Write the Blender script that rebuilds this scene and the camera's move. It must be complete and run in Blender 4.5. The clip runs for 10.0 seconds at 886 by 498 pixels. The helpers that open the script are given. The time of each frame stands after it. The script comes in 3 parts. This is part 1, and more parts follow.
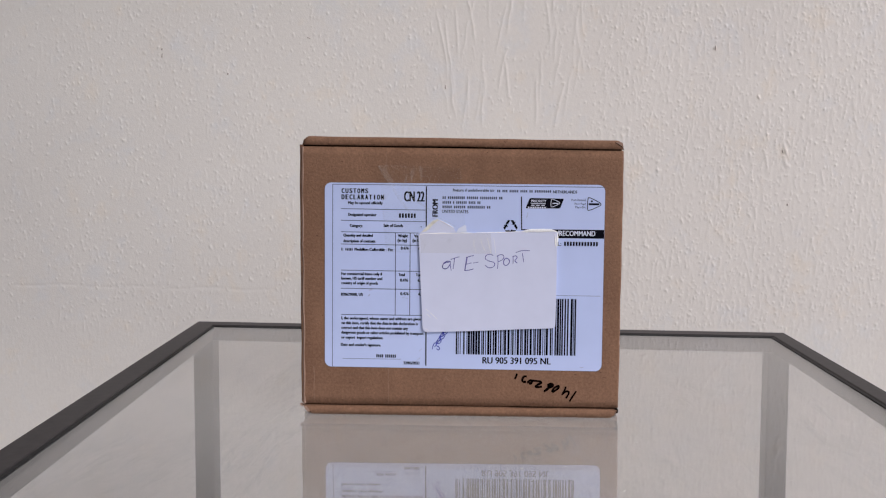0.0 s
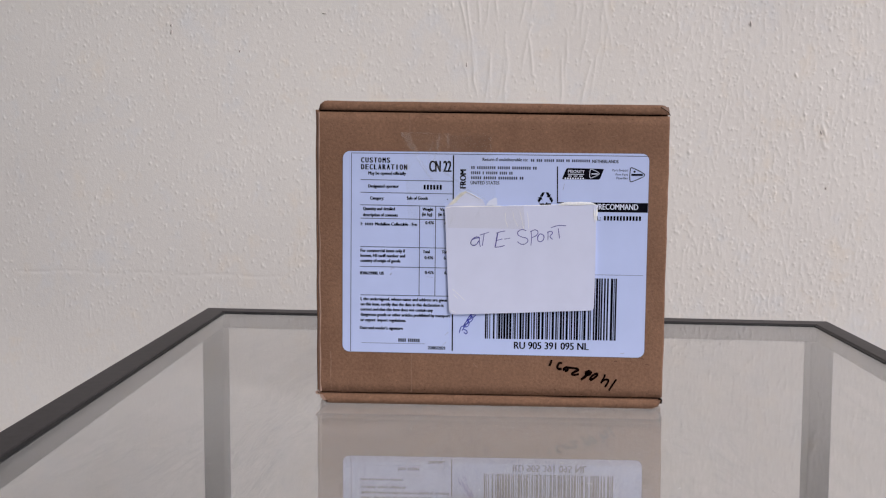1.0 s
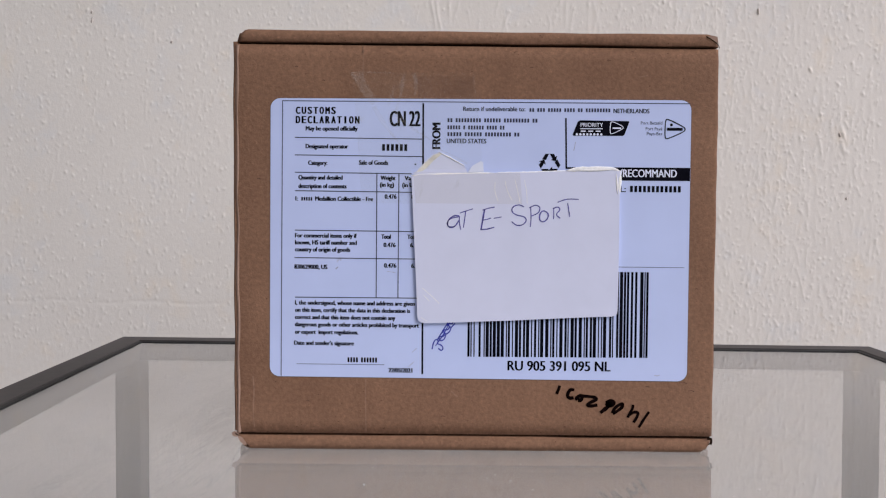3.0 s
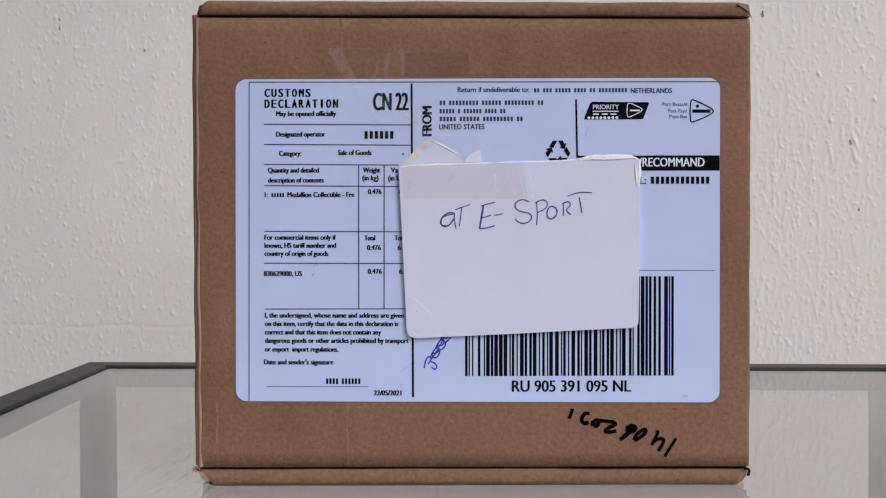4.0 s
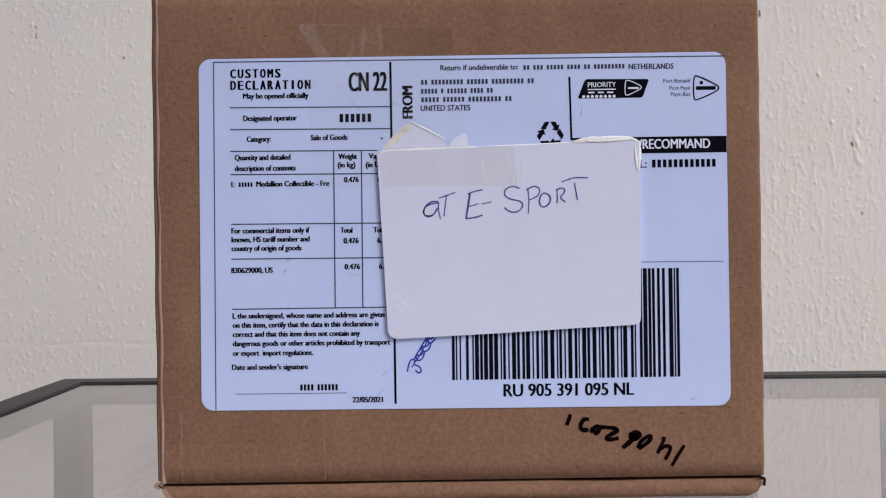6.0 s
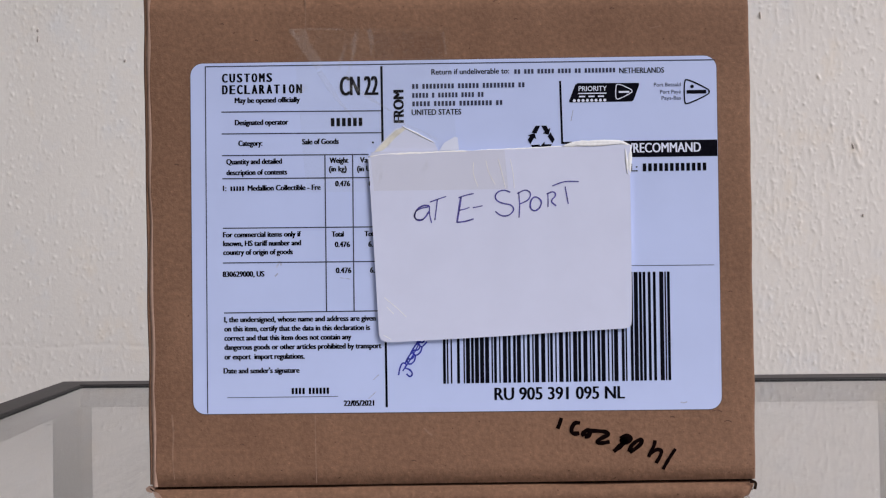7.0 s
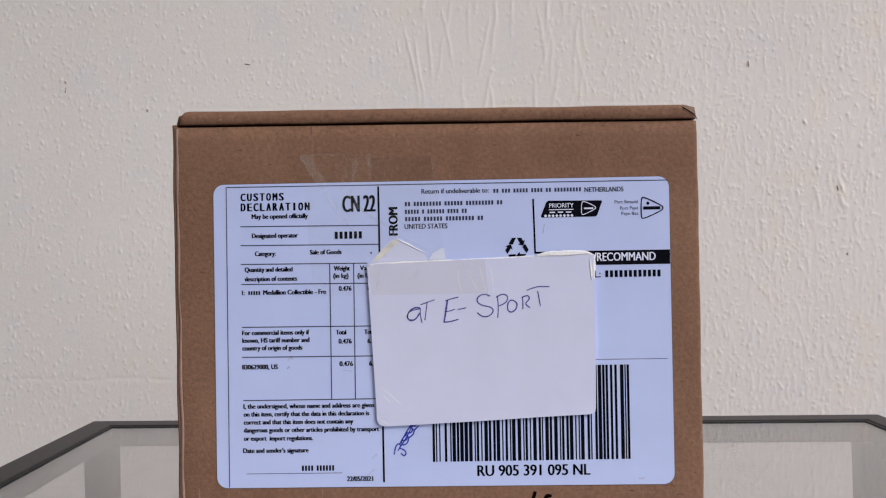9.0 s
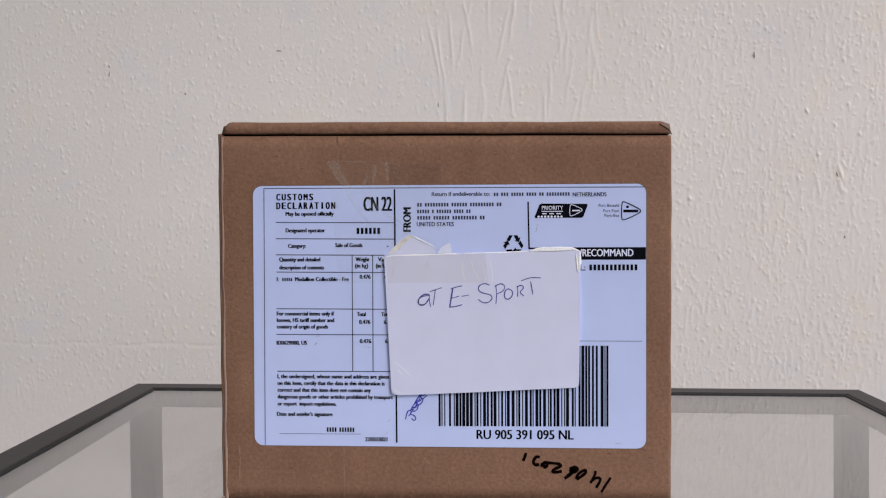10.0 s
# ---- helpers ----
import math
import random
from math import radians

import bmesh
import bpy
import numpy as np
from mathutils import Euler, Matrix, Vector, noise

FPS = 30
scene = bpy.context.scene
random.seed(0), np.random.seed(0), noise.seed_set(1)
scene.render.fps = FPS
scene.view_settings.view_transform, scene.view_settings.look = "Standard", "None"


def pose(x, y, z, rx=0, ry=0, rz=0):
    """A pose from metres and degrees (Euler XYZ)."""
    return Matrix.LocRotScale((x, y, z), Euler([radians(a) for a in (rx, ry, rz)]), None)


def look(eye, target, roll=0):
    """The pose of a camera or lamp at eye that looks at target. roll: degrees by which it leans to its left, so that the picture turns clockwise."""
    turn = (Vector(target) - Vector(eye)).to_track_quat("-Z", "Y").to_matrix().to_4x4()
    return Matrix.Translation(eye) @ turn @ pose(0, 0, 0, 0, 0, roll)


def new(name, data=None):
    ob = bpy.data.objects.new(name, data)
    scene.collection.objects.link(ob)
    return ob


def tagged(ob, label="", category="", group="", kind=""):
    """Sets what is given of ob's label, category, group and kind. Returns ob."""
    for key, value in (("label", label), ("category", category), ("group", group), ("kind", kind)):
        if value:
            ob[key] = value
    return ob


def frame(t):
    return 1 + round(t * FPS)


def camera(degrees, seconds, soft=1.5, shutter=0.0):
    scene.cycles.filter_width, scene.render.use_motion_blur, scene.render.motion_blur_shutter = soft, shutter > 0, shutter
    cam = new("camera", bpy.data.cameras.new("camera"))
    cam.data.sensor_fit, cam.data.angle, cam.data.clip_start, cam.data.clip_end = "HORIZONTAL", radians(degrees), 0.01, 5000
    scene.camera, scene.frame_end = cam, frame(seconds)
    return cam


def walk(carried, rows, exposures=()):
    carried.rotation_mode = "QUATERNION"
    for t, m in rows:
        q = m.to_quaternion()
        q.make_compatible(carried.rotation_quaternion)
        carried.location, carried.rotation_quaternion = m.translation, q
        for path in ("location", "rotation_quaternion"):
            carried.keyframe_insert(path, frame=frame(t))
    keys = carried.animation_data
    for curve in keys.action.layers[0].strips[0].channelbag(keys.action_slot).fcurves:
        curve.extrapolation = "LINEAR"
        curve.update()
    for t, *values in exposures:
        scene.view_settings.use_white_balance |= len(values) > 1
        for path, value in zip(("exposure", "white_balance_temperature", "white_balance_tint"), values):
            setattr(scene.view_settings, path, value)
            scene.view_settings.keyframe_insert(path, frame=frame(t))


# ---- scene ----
cam = camera(47.16, 10.0, soft=1.2)
PATH = [
    (0, (0.01803, -0.04588, 0.58554), (-0.08357, 1.94551, 0.43043), 0.136),
    (0.5, (0.01230, -0.03199, 0.58163), (-0.10856, 1.95769, 0.41873), 0.136),
    (1, (0.00778, -0.00135, 0.57110), (-0.11839, 1.98804, 0.40860), 0.236),
    (1.5, (0.00247, 0.03130, 0.56592), (-0.12558, 2.02261, 0.43077), 0.206),
    (2, (0.00909, 0.06643, 0.55619), (-0.08493, 2.06172, 0.45635), 0.319),
    (2.5, (0.00345, 0.10337, 0.54532), (-0.06520, 2.10045, 0.46179), 0.353),
    (4, (-0.00420, 0.18803, 0.52646), (-0.03956, 2.18767, 0.51264), -0.370),
    (4.5, (-0.00328, 0.19981, 0.52734), (-0.03242, 2.19950, 0.54709), -0.635),
    (5, (-0.00333, 0.20626, 0.52457), (-0.02539, 2.20572, 0.56571), -0.876),
    (5.5, (-0.00423, 0.21198, 0.52177), (-0.03230, 2.21142, 0.55977), -0.970),
    (6, (-0.00138, 0.21510, 0.51810), (-0.02697, 2.21477, 0.54392), -1.048),
    (7.5, (0.00299, 0.21439, 0.51963), (-0.03624, 2.21375, 0.55130), -1.092),
    (8, (0.00281, 0.21036, 0.52811), (-0.03663, 2.20966, 0.56361), -1.267),
    (8.5, (0.00725, 0.19099, 0.54518), (-0.05749, 2.18924, 0.59821), -1.321),
    (9, (0.01321, 0.16893, 0.55015), (-0.05333, 2.16761, 0.57921), -1.315),
    (9.5, (0.01513, 0.13831, 0.56098), (-0.08395, 2.13585, 0.55907), -1.301),
    (10, (0.02305, 0.11478, 0.56086), (-0.09722, 2.11079, 0.52207), -0.576),
]
walk(cam, [(t, look(eye, target, roll)) for t, eye, target, roll in PATH], [(0, -0.35, 6220, 14), (10, -0.35, 6220, 14)])

# ---- light: overcast patio daylight ----
world = bpy.data.worlds.new("overcast_sky")
scene.world = world
world.use_nodes = True
wn = world.node_tree.nodes
sky = wn.new("ShaderNodeTexSky")
sky.sky_type = "NISHITA"
sky.sun_disc = False
sky.sun_elevation = radians(48)
sky.sun_rotation = radians(150)
sky.air_density = 1.0
sky.dust_density = 3.0
world.node_tree.links.new(sky.outputs[0], wn["Background"].inputs[0])
wn["Background"].inputs[1].default_value = 0.125

sun = bpy.data.lights.new("sun", "SUN")
sun.energy = 2.45
sun.angle = radians(20)
sun.color = (1.0, 0.99, 0.98)
sun_ob = new("sun", sun)
sun_ob.matrix_world = look((2.5, -1.6, 2.85), (0, 0.7, 0.45))


# ---- materials ----
def material(name, rough=0.6, metal=0.0):
    m = bpy.data.materials.new(name)
    m.use_nodes = True
    b = m.node_tree.nodes["Principled BSDF"]
    b.inputs["Roughness"].default_value = rough
    b.inputs["Metallic"].default_value = metal
    return m, m.node_tree.nodes, m.node_tree.links, b


def noise_node(nodes, links, scale, detail=4, stretch=(1, 1, 1), rough=0.55):
    tc = nodes.new("ShaderNodeTexCoord")
    mp = nodes.new("ShaderNodeMapping")
    mp.inputs["Scale"].default_value = stretch
    links.new(tc.outputs["Object"], mp.inputs["Vector"])
    n = nodes.new("ShaderNodeTexNoise")
    n.inputs["Scale"].default_value = scale
    n.inputs["Detail"].default_value = detail
    n.inputs["Roughness"].default_value = rough
    links.new(mp.outputs[0], n.inputs["Vector"])
    return n


def ramp(nodes, links, source, stops):
    r = nodes.new("ShaderNodeValToRGB")
    e = r.color_ramp.elements
    while len(e) < len(stops):
        e.new(0.5)
    for el, (p, c) in zip(e, stops):
        el.position = p
        el.color = (*c, 1)
    links.new(source, r.inputs[0])
    return r.outputs[0]


def mixed(nodes, links, a, b, fac, mode="MIX"):
    m = nodes.new("ShaderNodeMix")
    m.data_type = "RGBA"
    m.blend_type = mode
    if isinstance(fac, float):
        m.inputs[0].default_value = fac
    else:
        links.new(fac, m.inputs[0])
    links.new(a, m.inputs[6])
    links.new(b, m.inputs[7])
    return m.outputs[2]


def bump(nodes, links, bsdf, height, distance, strength=1.0):
    b = nodes.new("ShaderNodeBump")
    b.inputs["Distance"].default_value = distance
    b.inputs["Strength"].default_value = strength
    links.new(height, b.inputs["Height"])
    links.new(b.outputs[0], bsdf.inputs["Normal"])


def plain(name, colour, rough=0.6, scale=300, spread=0.08, gloss=0.5):
    m, n, l, b = material(name, rough)
    b.inputs["Specular IOR Level"].default_value = gloss
    nz = noise_node(n, l, scale)
    lo = tuple(c * (1 - spread) for c in colour)
    hi = tuple(min(1, c * (1 + spread)) for c in colour)
    l.new(ramp(n, l, nz.outputs[0], [(0.3, lo), (0.7, hi)]), b.inputs["Base Color"])
    return m


def kraft_material():
    m, n, l, b = material("kraft_cardboard", 0.82)
    b.inputs["Specular IOR Level"].default_value = 0.3
    broad = noise_node(n, l, 14, 3, (1, 1, 1.6))
    rubbed = noise_node(n, l, 55, 4, (1.4, 1, 0.6), 0.6)
    fibre = noise_node(n, l, 700, 4, (1, 1, 1), 0.65)
    fleck = noise_node(n, l, 1500, 1, (0.6, 1, 1), 0.4)
    c1 = ramp(n, l, broad.outputs[0], [(0.3, KRAFT_LO), (0.7, KRAFT_HI)])
    c2 = ramp(n, l, fibre.outputs[0], [(0.3, (0.80, 0.79, 0.78)), (0.5, (0.98, 0.98, 0.98)), (0.7, (1.2, 1.2, 1.19))])
    c3 = ramp(n, l, fleck.outputs[0], [(0.22, (0.5, 0.45, 0.43)), (0.28, (1, 1, 1)), (0.68, (1, 1, 1)), (0.75, (1.28, 1.28, 1.28))])
    c4 = ramp(n, l, rubbed.outputs[0], [(0.34, (0.93, 0.92, 0.92)), (0.52, (1, 1, 1)), (0.7, (1.06, 1.06, 1.06))])
    col = mixed(n, l, mixed(n, l, c1, c2, 1.0, "MULTIPLY"), c3, 1.0, "MULTIPLY")
    l.new(mixed(n, l, col, c4, 1.0, "MULTIPLY"), b.inputs["Base Color"])
    bump(n, l, b, fibre.outputs[0], 0.0003, 0.8)
    return m


def wall_material():
    m, n, l, b = material("painted_stucco", 0.75)
    broad = noise_node(n, l, 3.2, 4)
    patch = noise_node(n, l, 26, 4, (1, 1, 0.8), 0.65)
    fine = noise_node(n, l, 420, 5, (1, 1, 0.8), 0.65)
    c1 = ramp(n, l, broad.outputs[0], [(0.3, WALL_LO), (0.7, WALL_HI)])
    c2 = ramp(n, l, patch.outputs[0], [(0.30, (0.965, 0.99, 1.03)), (0.45, (1, 1, 1)), (0.58, (1, 1, 1)), (0.72, (1.02, 0.99, 0.945))])
    c3 = ramp(n, l, fine.outputs[0], [(0.3, (0.97, 0.965, 0.965)), (0.7, (1.025, 1.025, 1.025))])
    l.new(mixed(n, l, mixed(n, l, c1, c2, 1.0, "MULTIPLY"), c3, 1.0, "MULTIPLY"), b.inputs["Base Color"])
    bump(n, l, b, fine.outputs[0], 0.0004, 0.4)
    return m


def glass_material():
    m, n, l, b = material("dusty_clear_glass", 0.0)
    b.inputs["Base Color"].default_value = (0.75, 0.743, 0.742, 1)
    b.inputs["Transmission Weight"].default_value = 1.0
    b.inputs["IOR"].default_value = 1.5
    dust = n.new("ShaderNodeBsdfDiffuse")
    dust.inputs[0].default_value = (0.62, 0.61, 0.6, 1)
    mix = n.new("ShaderNodeMixShader")
    smear = noise_node(n, l, 22, 6, (1, 0.35, 1), 0.7)
    smear.inputs["Distortion"].default_value = 1.6
    streak = noise_node(n, l, 60, 3, (1.0, 0.16, 1), 0.6)
    streak.inputs["Distortion"].default_value = 2.6
    scratch = noise_node(n, l, 170, 2, (1.0, 0.10, 1), 0.5)
    scratch.inputs["Distortion"].default_value = 3.5
    wiped = noise_node(n, l, 9, 3, (1.4, 0.6, 1), 0.6)
    hair = ramp(n, l, scratch.outputs[0], [(0.56, (0.0,) * 3), (0.59, (0.16,) * 3), (0.62, (0.0,) * 3)])
    where = ramp(n, l, wiped.outputs[0], [(0.46, (0.0,) * 3), (0.62, (1.0,) * 3)])
    hairs = mixed(n, l, hair, where, 1.0, "MULTIPLY")
    grain = ramp(n, l, smear.outputs[0], [(0.35, (0.015,) * 3), (0.7, (0.07,) * 3)])
    lines = ramp(n, l, streak.outputs[0], [(0.55, (0.0,) * 3), (0.60, (0.07,) * 3), (0.645, (0.0,) * 3)])
    l.new(mixed(n, l, mixed(n, l, grain, lines, 1.0, "ADD"), hairs, 1.0, "ADD"), mix.inputs[0])
    l.new(b.outputs[0], mix.inputs[1])
    l.new(dust.outputs[0], mix.inputs[2])
    l.new(mix.outputs[0], n["Material Output"].inputs[0])
    return m


def tape_material(name, tint, haze=0.02):
    m, n, l, b = material(name, 0.25)
    b.inputs["Base Color"].default_value = (0.75, 0.72, 0.68, 1)
    clear = n.new("ShaderNodeBsdfTransparent")
    clear.inputs[0].default_value = tint
    wrinkle = noise_node(n, l, 60, 3, (1, 1, 0.5))
    wrinkle.inputs["Distortion"].default_value = 2.0
    bump(n, l, b, wrinkle.outputs[0], 0.001, 0.4)
    mix = n.new("ShaderNodeMixShader")
    l.new(ramp(n, l, wrinkle.outputs[0], [(0.4, (haze,) * 3), (0.62, (haze + 0.012,) * 3), (0.70, (haze + 0.11,) * 3)]), mix.inputs[0])
    l.new(clear.outputs[0], mix.inputs[1])
    l.new(b.outputs[0], mix.inputs[2])
    l.new(mix.outputs[0], n["Material Output"].inputs[0])
    return m


KRAFT_LO, KRAFT_HI = (0.204, 0.1075, 0.063), (0.250, 0.135, 0.081)
WALL_LO, WALL_HI = (0.755, 0.705, 0.65), (0.835, 0.785, 0.722)
KRAFT = kraft_material()
WALL = wall_material()
GLASS = glass_material()
TAPE = tape_material("clear_adhesive_tape", (0.985, 0.985, 0.975, 1), 0.012)
TAPE_CARD = tape_material("grubby_adhesive_tape", (0.968, 0.955, 0.925, 1))
LABEL = plain("bluish_label_paper", (0.525, 0.60, 0.88), 0.45, 35, 0.035)
CARD = plain("white_card", (0.655, 0.675, 0.835), 0.5, 60, 0.03)
CARD_TORN = plain("torn_paper_fibre", (0.88, 0.87, 0.86), 0.9, 900, 0.08)
GLUE = plain("yellowed_paper", (0.70, 0.67, 0.59), 0.8, 500, 0.18)
INK = plain("black_print", (0.006, 0.006, 0.010), 0.9, 800, 0.3, 0.0)
INK_THIN = plain("grey_print", (0.045, 0.05, 0.09), 0.7, 800, 0.2, 0.1)
WHITE_PRINT = plain("unprinted_paper", (0.72, 0.75, 0.88), 0.5, 300, 0.03)
PEN = plain("blue_ballpoint", (0.085, 0.075, 0.30), 0.6, 1500, 0.5, 0.2)
PEN_DARK = plain("dark_blue_pen", (0.03, 0.04, 0.34), 0.6, 900, 0.3, 0.2)
MARKER = plain("black_marker", (0.005, 0.0025, 0.0025), 0.9, 900, 0.3, 0.0)
DIRT = plain("grey_dirt", (0.42, 0.45, 0.62), 0.9, 900, 0.3)
DUST = plain("grey_house_dust", (0.5, 0.48, 0.45), 0.95, 900, 0.4)
STEEL = plain("dark_grey_paint", (0.031, 0.026, 0.027), 0.5, 160, 0.25, 0.3)
RUBBER = plain("black_rubber", (0.008, 0.008, 0.008), 0.7, 500, 0.2)
FLOOR = plain("grey_concrete", (0.09, 0.087, 0.082), 0.85, 9, 0.15)
# near black: the shade inside gaps and slits, given as a colour
GAP_SHADE = plain("gap_shade", (0.02, 0.012, 0.008), 0.95, 400, 0.2, 0.0)
MARK_BROWN = plain("brown_mark", (0.57, 0.50, 0.45), 0.9, 900, 0.25)
KRAFT_EDGE = plain("worn_kraft_crease", (0.32, 0.205, 0.150), 0.9, 500, 0.12)
OUTLINE_DARK = plain("dark_outline", (0.10, 0.066, 0.055), 0.9, 300, 0.3)
CREASE = plain("faint_kraft_crease", (0.255, 0.148, 0.096), 0.9, 700, 0.25)


# ---- builders ----
def part(name, mesh, mat, parent=None, label=""):
    if isinstance(mesh, bmesh.types.BMesh):
        bm = mesh
        mesh = bpy.data.meshes.new(name)
        bm.to_mesh(mesh)
        bm.free()
    if not mesh.materials:
        mesh.materials.append(mat)
    ob = new(name, mesh)
    ob.parent = parent
    if label:
        tagged(ob, label)
    return ob


def block(x0, x1, y0, y1, z0, z1, bevel=0.0, segments=2):
    bm = bmesh.new()
    bmesh.ops.create_cube(bm, size=1)
    for v in bm.verts:
        v.co = (x0 + (v.co.x + 0.5) * (x1 - x0), y0 + (v.co.y + 0.5) * (y1 - y0), z0 + (v.co.z + 0.5) * (z1 - z0))
    if bevel:
        bmesh.ops.bevel(bm, geom=bm.edges[:], offset=bevel, segments=segments, profile=0.5, affect="EDGES")
    return bm


def smooth(bm):
    for f in bm.faces:
        f.smooth = True
    return bm


def plaster_field(xs, zs):
    """Relief of the brushed stucco in metres: knobs in uneven drifts, a field of long drips and a slow swell, denser towards +x."""
    rng = np.random.default_rng(7)
    h = np.zeros((len(zs), len(xs)))

    def stamp(cx, cz, sx, sz, amp, lean=0.0):
        i0, i1 = np.searchsorted(xs, (cx - 3 * sx, cx + 3 * sx))
        j0, j1 = np.searchsorted(zs, (cz - 3 * sz, cz + 3 * sz))
        if i1 > i0 and j1 > j0:
            u = (xs[i0:i1][None, :] - cx - lean * (zs[j0:j1][:, None] - cz)) / sx
            w = (zs[j0:j1][:, None] - cz) / sz
            h[j0:j1, i0:i1] += amp * np.exp(-0.5 * (u * u + w * w))

    for _ in range(260):
        stamp(rng.uniform(-0.6, 0.6), rng.uniform(0.1, 0.85), rng.uniform(0.02, 0.06), rng.uniform(0.02, 0.07), rng.uniform(-0.00022, 0.00022))
    made = 0
    while made < 27000:
        cx, cz = rng.uniform(-0.6, 0.6), rng.uniform(0.1, 0.85)
        dense = 1 / (1 + math.exp(-(cx - 0.10) / 0.02))
        drift = 0.5 + 0.9 * noise.noise(Vector((cx * 14, 3.0, cz * 14)))
        drips = abs(cx - 0.045) < 0.07 and cz > 0.6
        if rng.uniform() > (0.12 + 0.34 * max(0, drift) + 0.5 * dense) * (0.45 if drips else 1):
            continue
        made += 1
        tall = (0.8 if cz > 0.42 else 0.4) * (0.75 + 0.25 * dense)
        if rng.uniform() < 0.10 + 0.24 * dense:
            stamp(cx, cz, rng.uniform(0.0006, 0.0010), rng.uniform(0.002, 0.0048), rng.uniform(0.0001, 0.00026) * tall, rng.uniform(-0.3, 0.3))
        else:
            stamp(cx, cz, rng.uniform(0.00045, 0.0009), rng.uniform(0.0005, 0.0013), rng.uniform(0.00014, 0.00054) * tall, rng.uniform(-0.4, 0.4))
    for _ in range(46):
        cx, cz = rng.uniform(-0.035, 0.115), rng.uniform(0.63, 0.78)
        lean, amp = rng.uniform(-0.25, 0.25), rng.uniform(0.00012, 0.0003)
        for k in range(3):
            stamp(cx + lean * 0.012 * k, cz + 0.012 * k, 0.0009, rng.uniform(0.005, 0.009), amp, lean + rng.uniform(-0.15, 0.15))
    for _ in range(260):
        cx, cz = rng.uniform(0.12, 0.54), rng.uniform(0.42, 0.78)
        stamp(cx, cz, rng.uniform(0.0006, 0.0010), rng.uniform(0.008, 0.02), rng.uniform(0.00003, 0.00009), rng.uniform(-0.06, 0.06))
    for dx, dz, sx, sz in ((0, 0.004, 0.0011, 0.004), (0.002, -0.001, 0.001, 0.003), (0.0005, -0.009, 0.0012, 0.005), (-0.018, -0.006, 0.0009, 0.006), (0.004, -0.013, 0.0012, 0.0014), (-0.034, -0.002, 0.0011, 0.002)):
        stamp(0.3035 + dx, 0.599 + dz, sx, sz, 0.0006 if dx > -0.01 else 0.0003, -0.25)
    for k in range(46):
        cx = -0.6 + 0.0085 * k
        stamp(cx, 0.4630 + 0.001 * math.sin(k * 0.7) - 0.012 * (cx + 0.3), 0.006, 0.0010, -0.00014 * (rng.uniform() ** 2 + 0.1))
    return h


def build_wall():
    step = 0.00075
    fx = np.arange(-0.56, 0.56, step)
    fz = np.concatenate([np.arange(0.14, 0.42, 0.0022), np.arange(0.42, 0.80, step)])
    h = plaster_field(fx / 1.04, (fz - 0.551) / 1.07 + 0.549)
    xs = np.concatenate([[-2.5, -1.5, -0.9, -0.7], fx, [0.7, 0.9, 1.5, 2.5]])
    zs = np.concatenate([[0.0, 0.04], fz, [0.9, 1.2, 1.8, 2.6]])
    full = np.zeros((len(zs), len(xs)))
    full[2:-4, 4:-4] = h
    gx, gz = np.meshgrid(xs, zs)
    co = np.stack([gx, WALL_Y - full, gz], axis=-1).reshape(-1, 3)
    nz, nx = full.shape
    j, i = np.meshgrid(np.arange(nz - 1), np.arange(nx - 1), indexing="ij")
    a = (j * nx + i).ravel()
    quads = np.stack([a, a + 1, a + nx + 1, a + nx], axis=1)
    back = np.array([(x, WALL_Y + 0.15, z) for z in (0.0, 2.6) for x in (-2.5, 2.5)])
    n = len(co)
    c0, c1, c2, c3 = 0, nx - 1, (nz - 1) * nx, nz * nx - 1
    extra = np.array([(n + 1, n, n + 2, n + 3), (c0, c2, n + 2, n), (c1, n + 1, n + 3, c3), (c2, c3, n + 3, n + 2)])
    co = np.concatenate([co, back])
    quads = np.concatenate([quads, extra])
    mesh = bpy.data.meshes.new("wall_north")
    mesh.vertices.add(len(co))
    mesh.vertices.foreach_set("co", co.ravel())
    mesh.loops.add(quads.size)
    mesh.loops.foreach_set("vertex_index", quads.ravel().astype(np.int32))
    mesh.polygons.add(len(quads))
    mesh.polygons.foreach_set("loop_start", np.arange(0, quads.size, 4, dtype=np.int32))
    mesh.polygons.foreach_set("use_smooth", np.ones(len(quads), dtype=bool))
    mesh.update(calc_edges=True)
    mesh.validate()
    return tagged(part("wall_north", mesh, WALL), "rough cream painted stucco wall behind the table", "wall", kind="structure")


WALL_Y = 1.020
wall = build_wall()
floor = tagged(part("floor", block(-2.5, 2.5, -3.0, WALL_Y - 0.002, -0.1, 0.0), FLOOR), "plain grey concrete floor under the table", "floor", kind="structure")
# added overhead slab, out of view: blocks sky so the left side darkens
tagged(part("ceiling", block(-2.5, 0.35, -1.6, WALL_Y - 0.001, 1.9, 2.0), WALL), "unseen white slab added overhead to block sky from the left", "ceiling", kind="structure")
# added dark wall, out of view: cuts sky and bounce from -x
tagged(part("unseen_wall_west", block(-1.6, -1.45, -2.2, WALL_Y - 0.001, 0.001, 2.6), FLOOR), "unseen dark side wall added to cut light from the left", "wall", kind="structure")


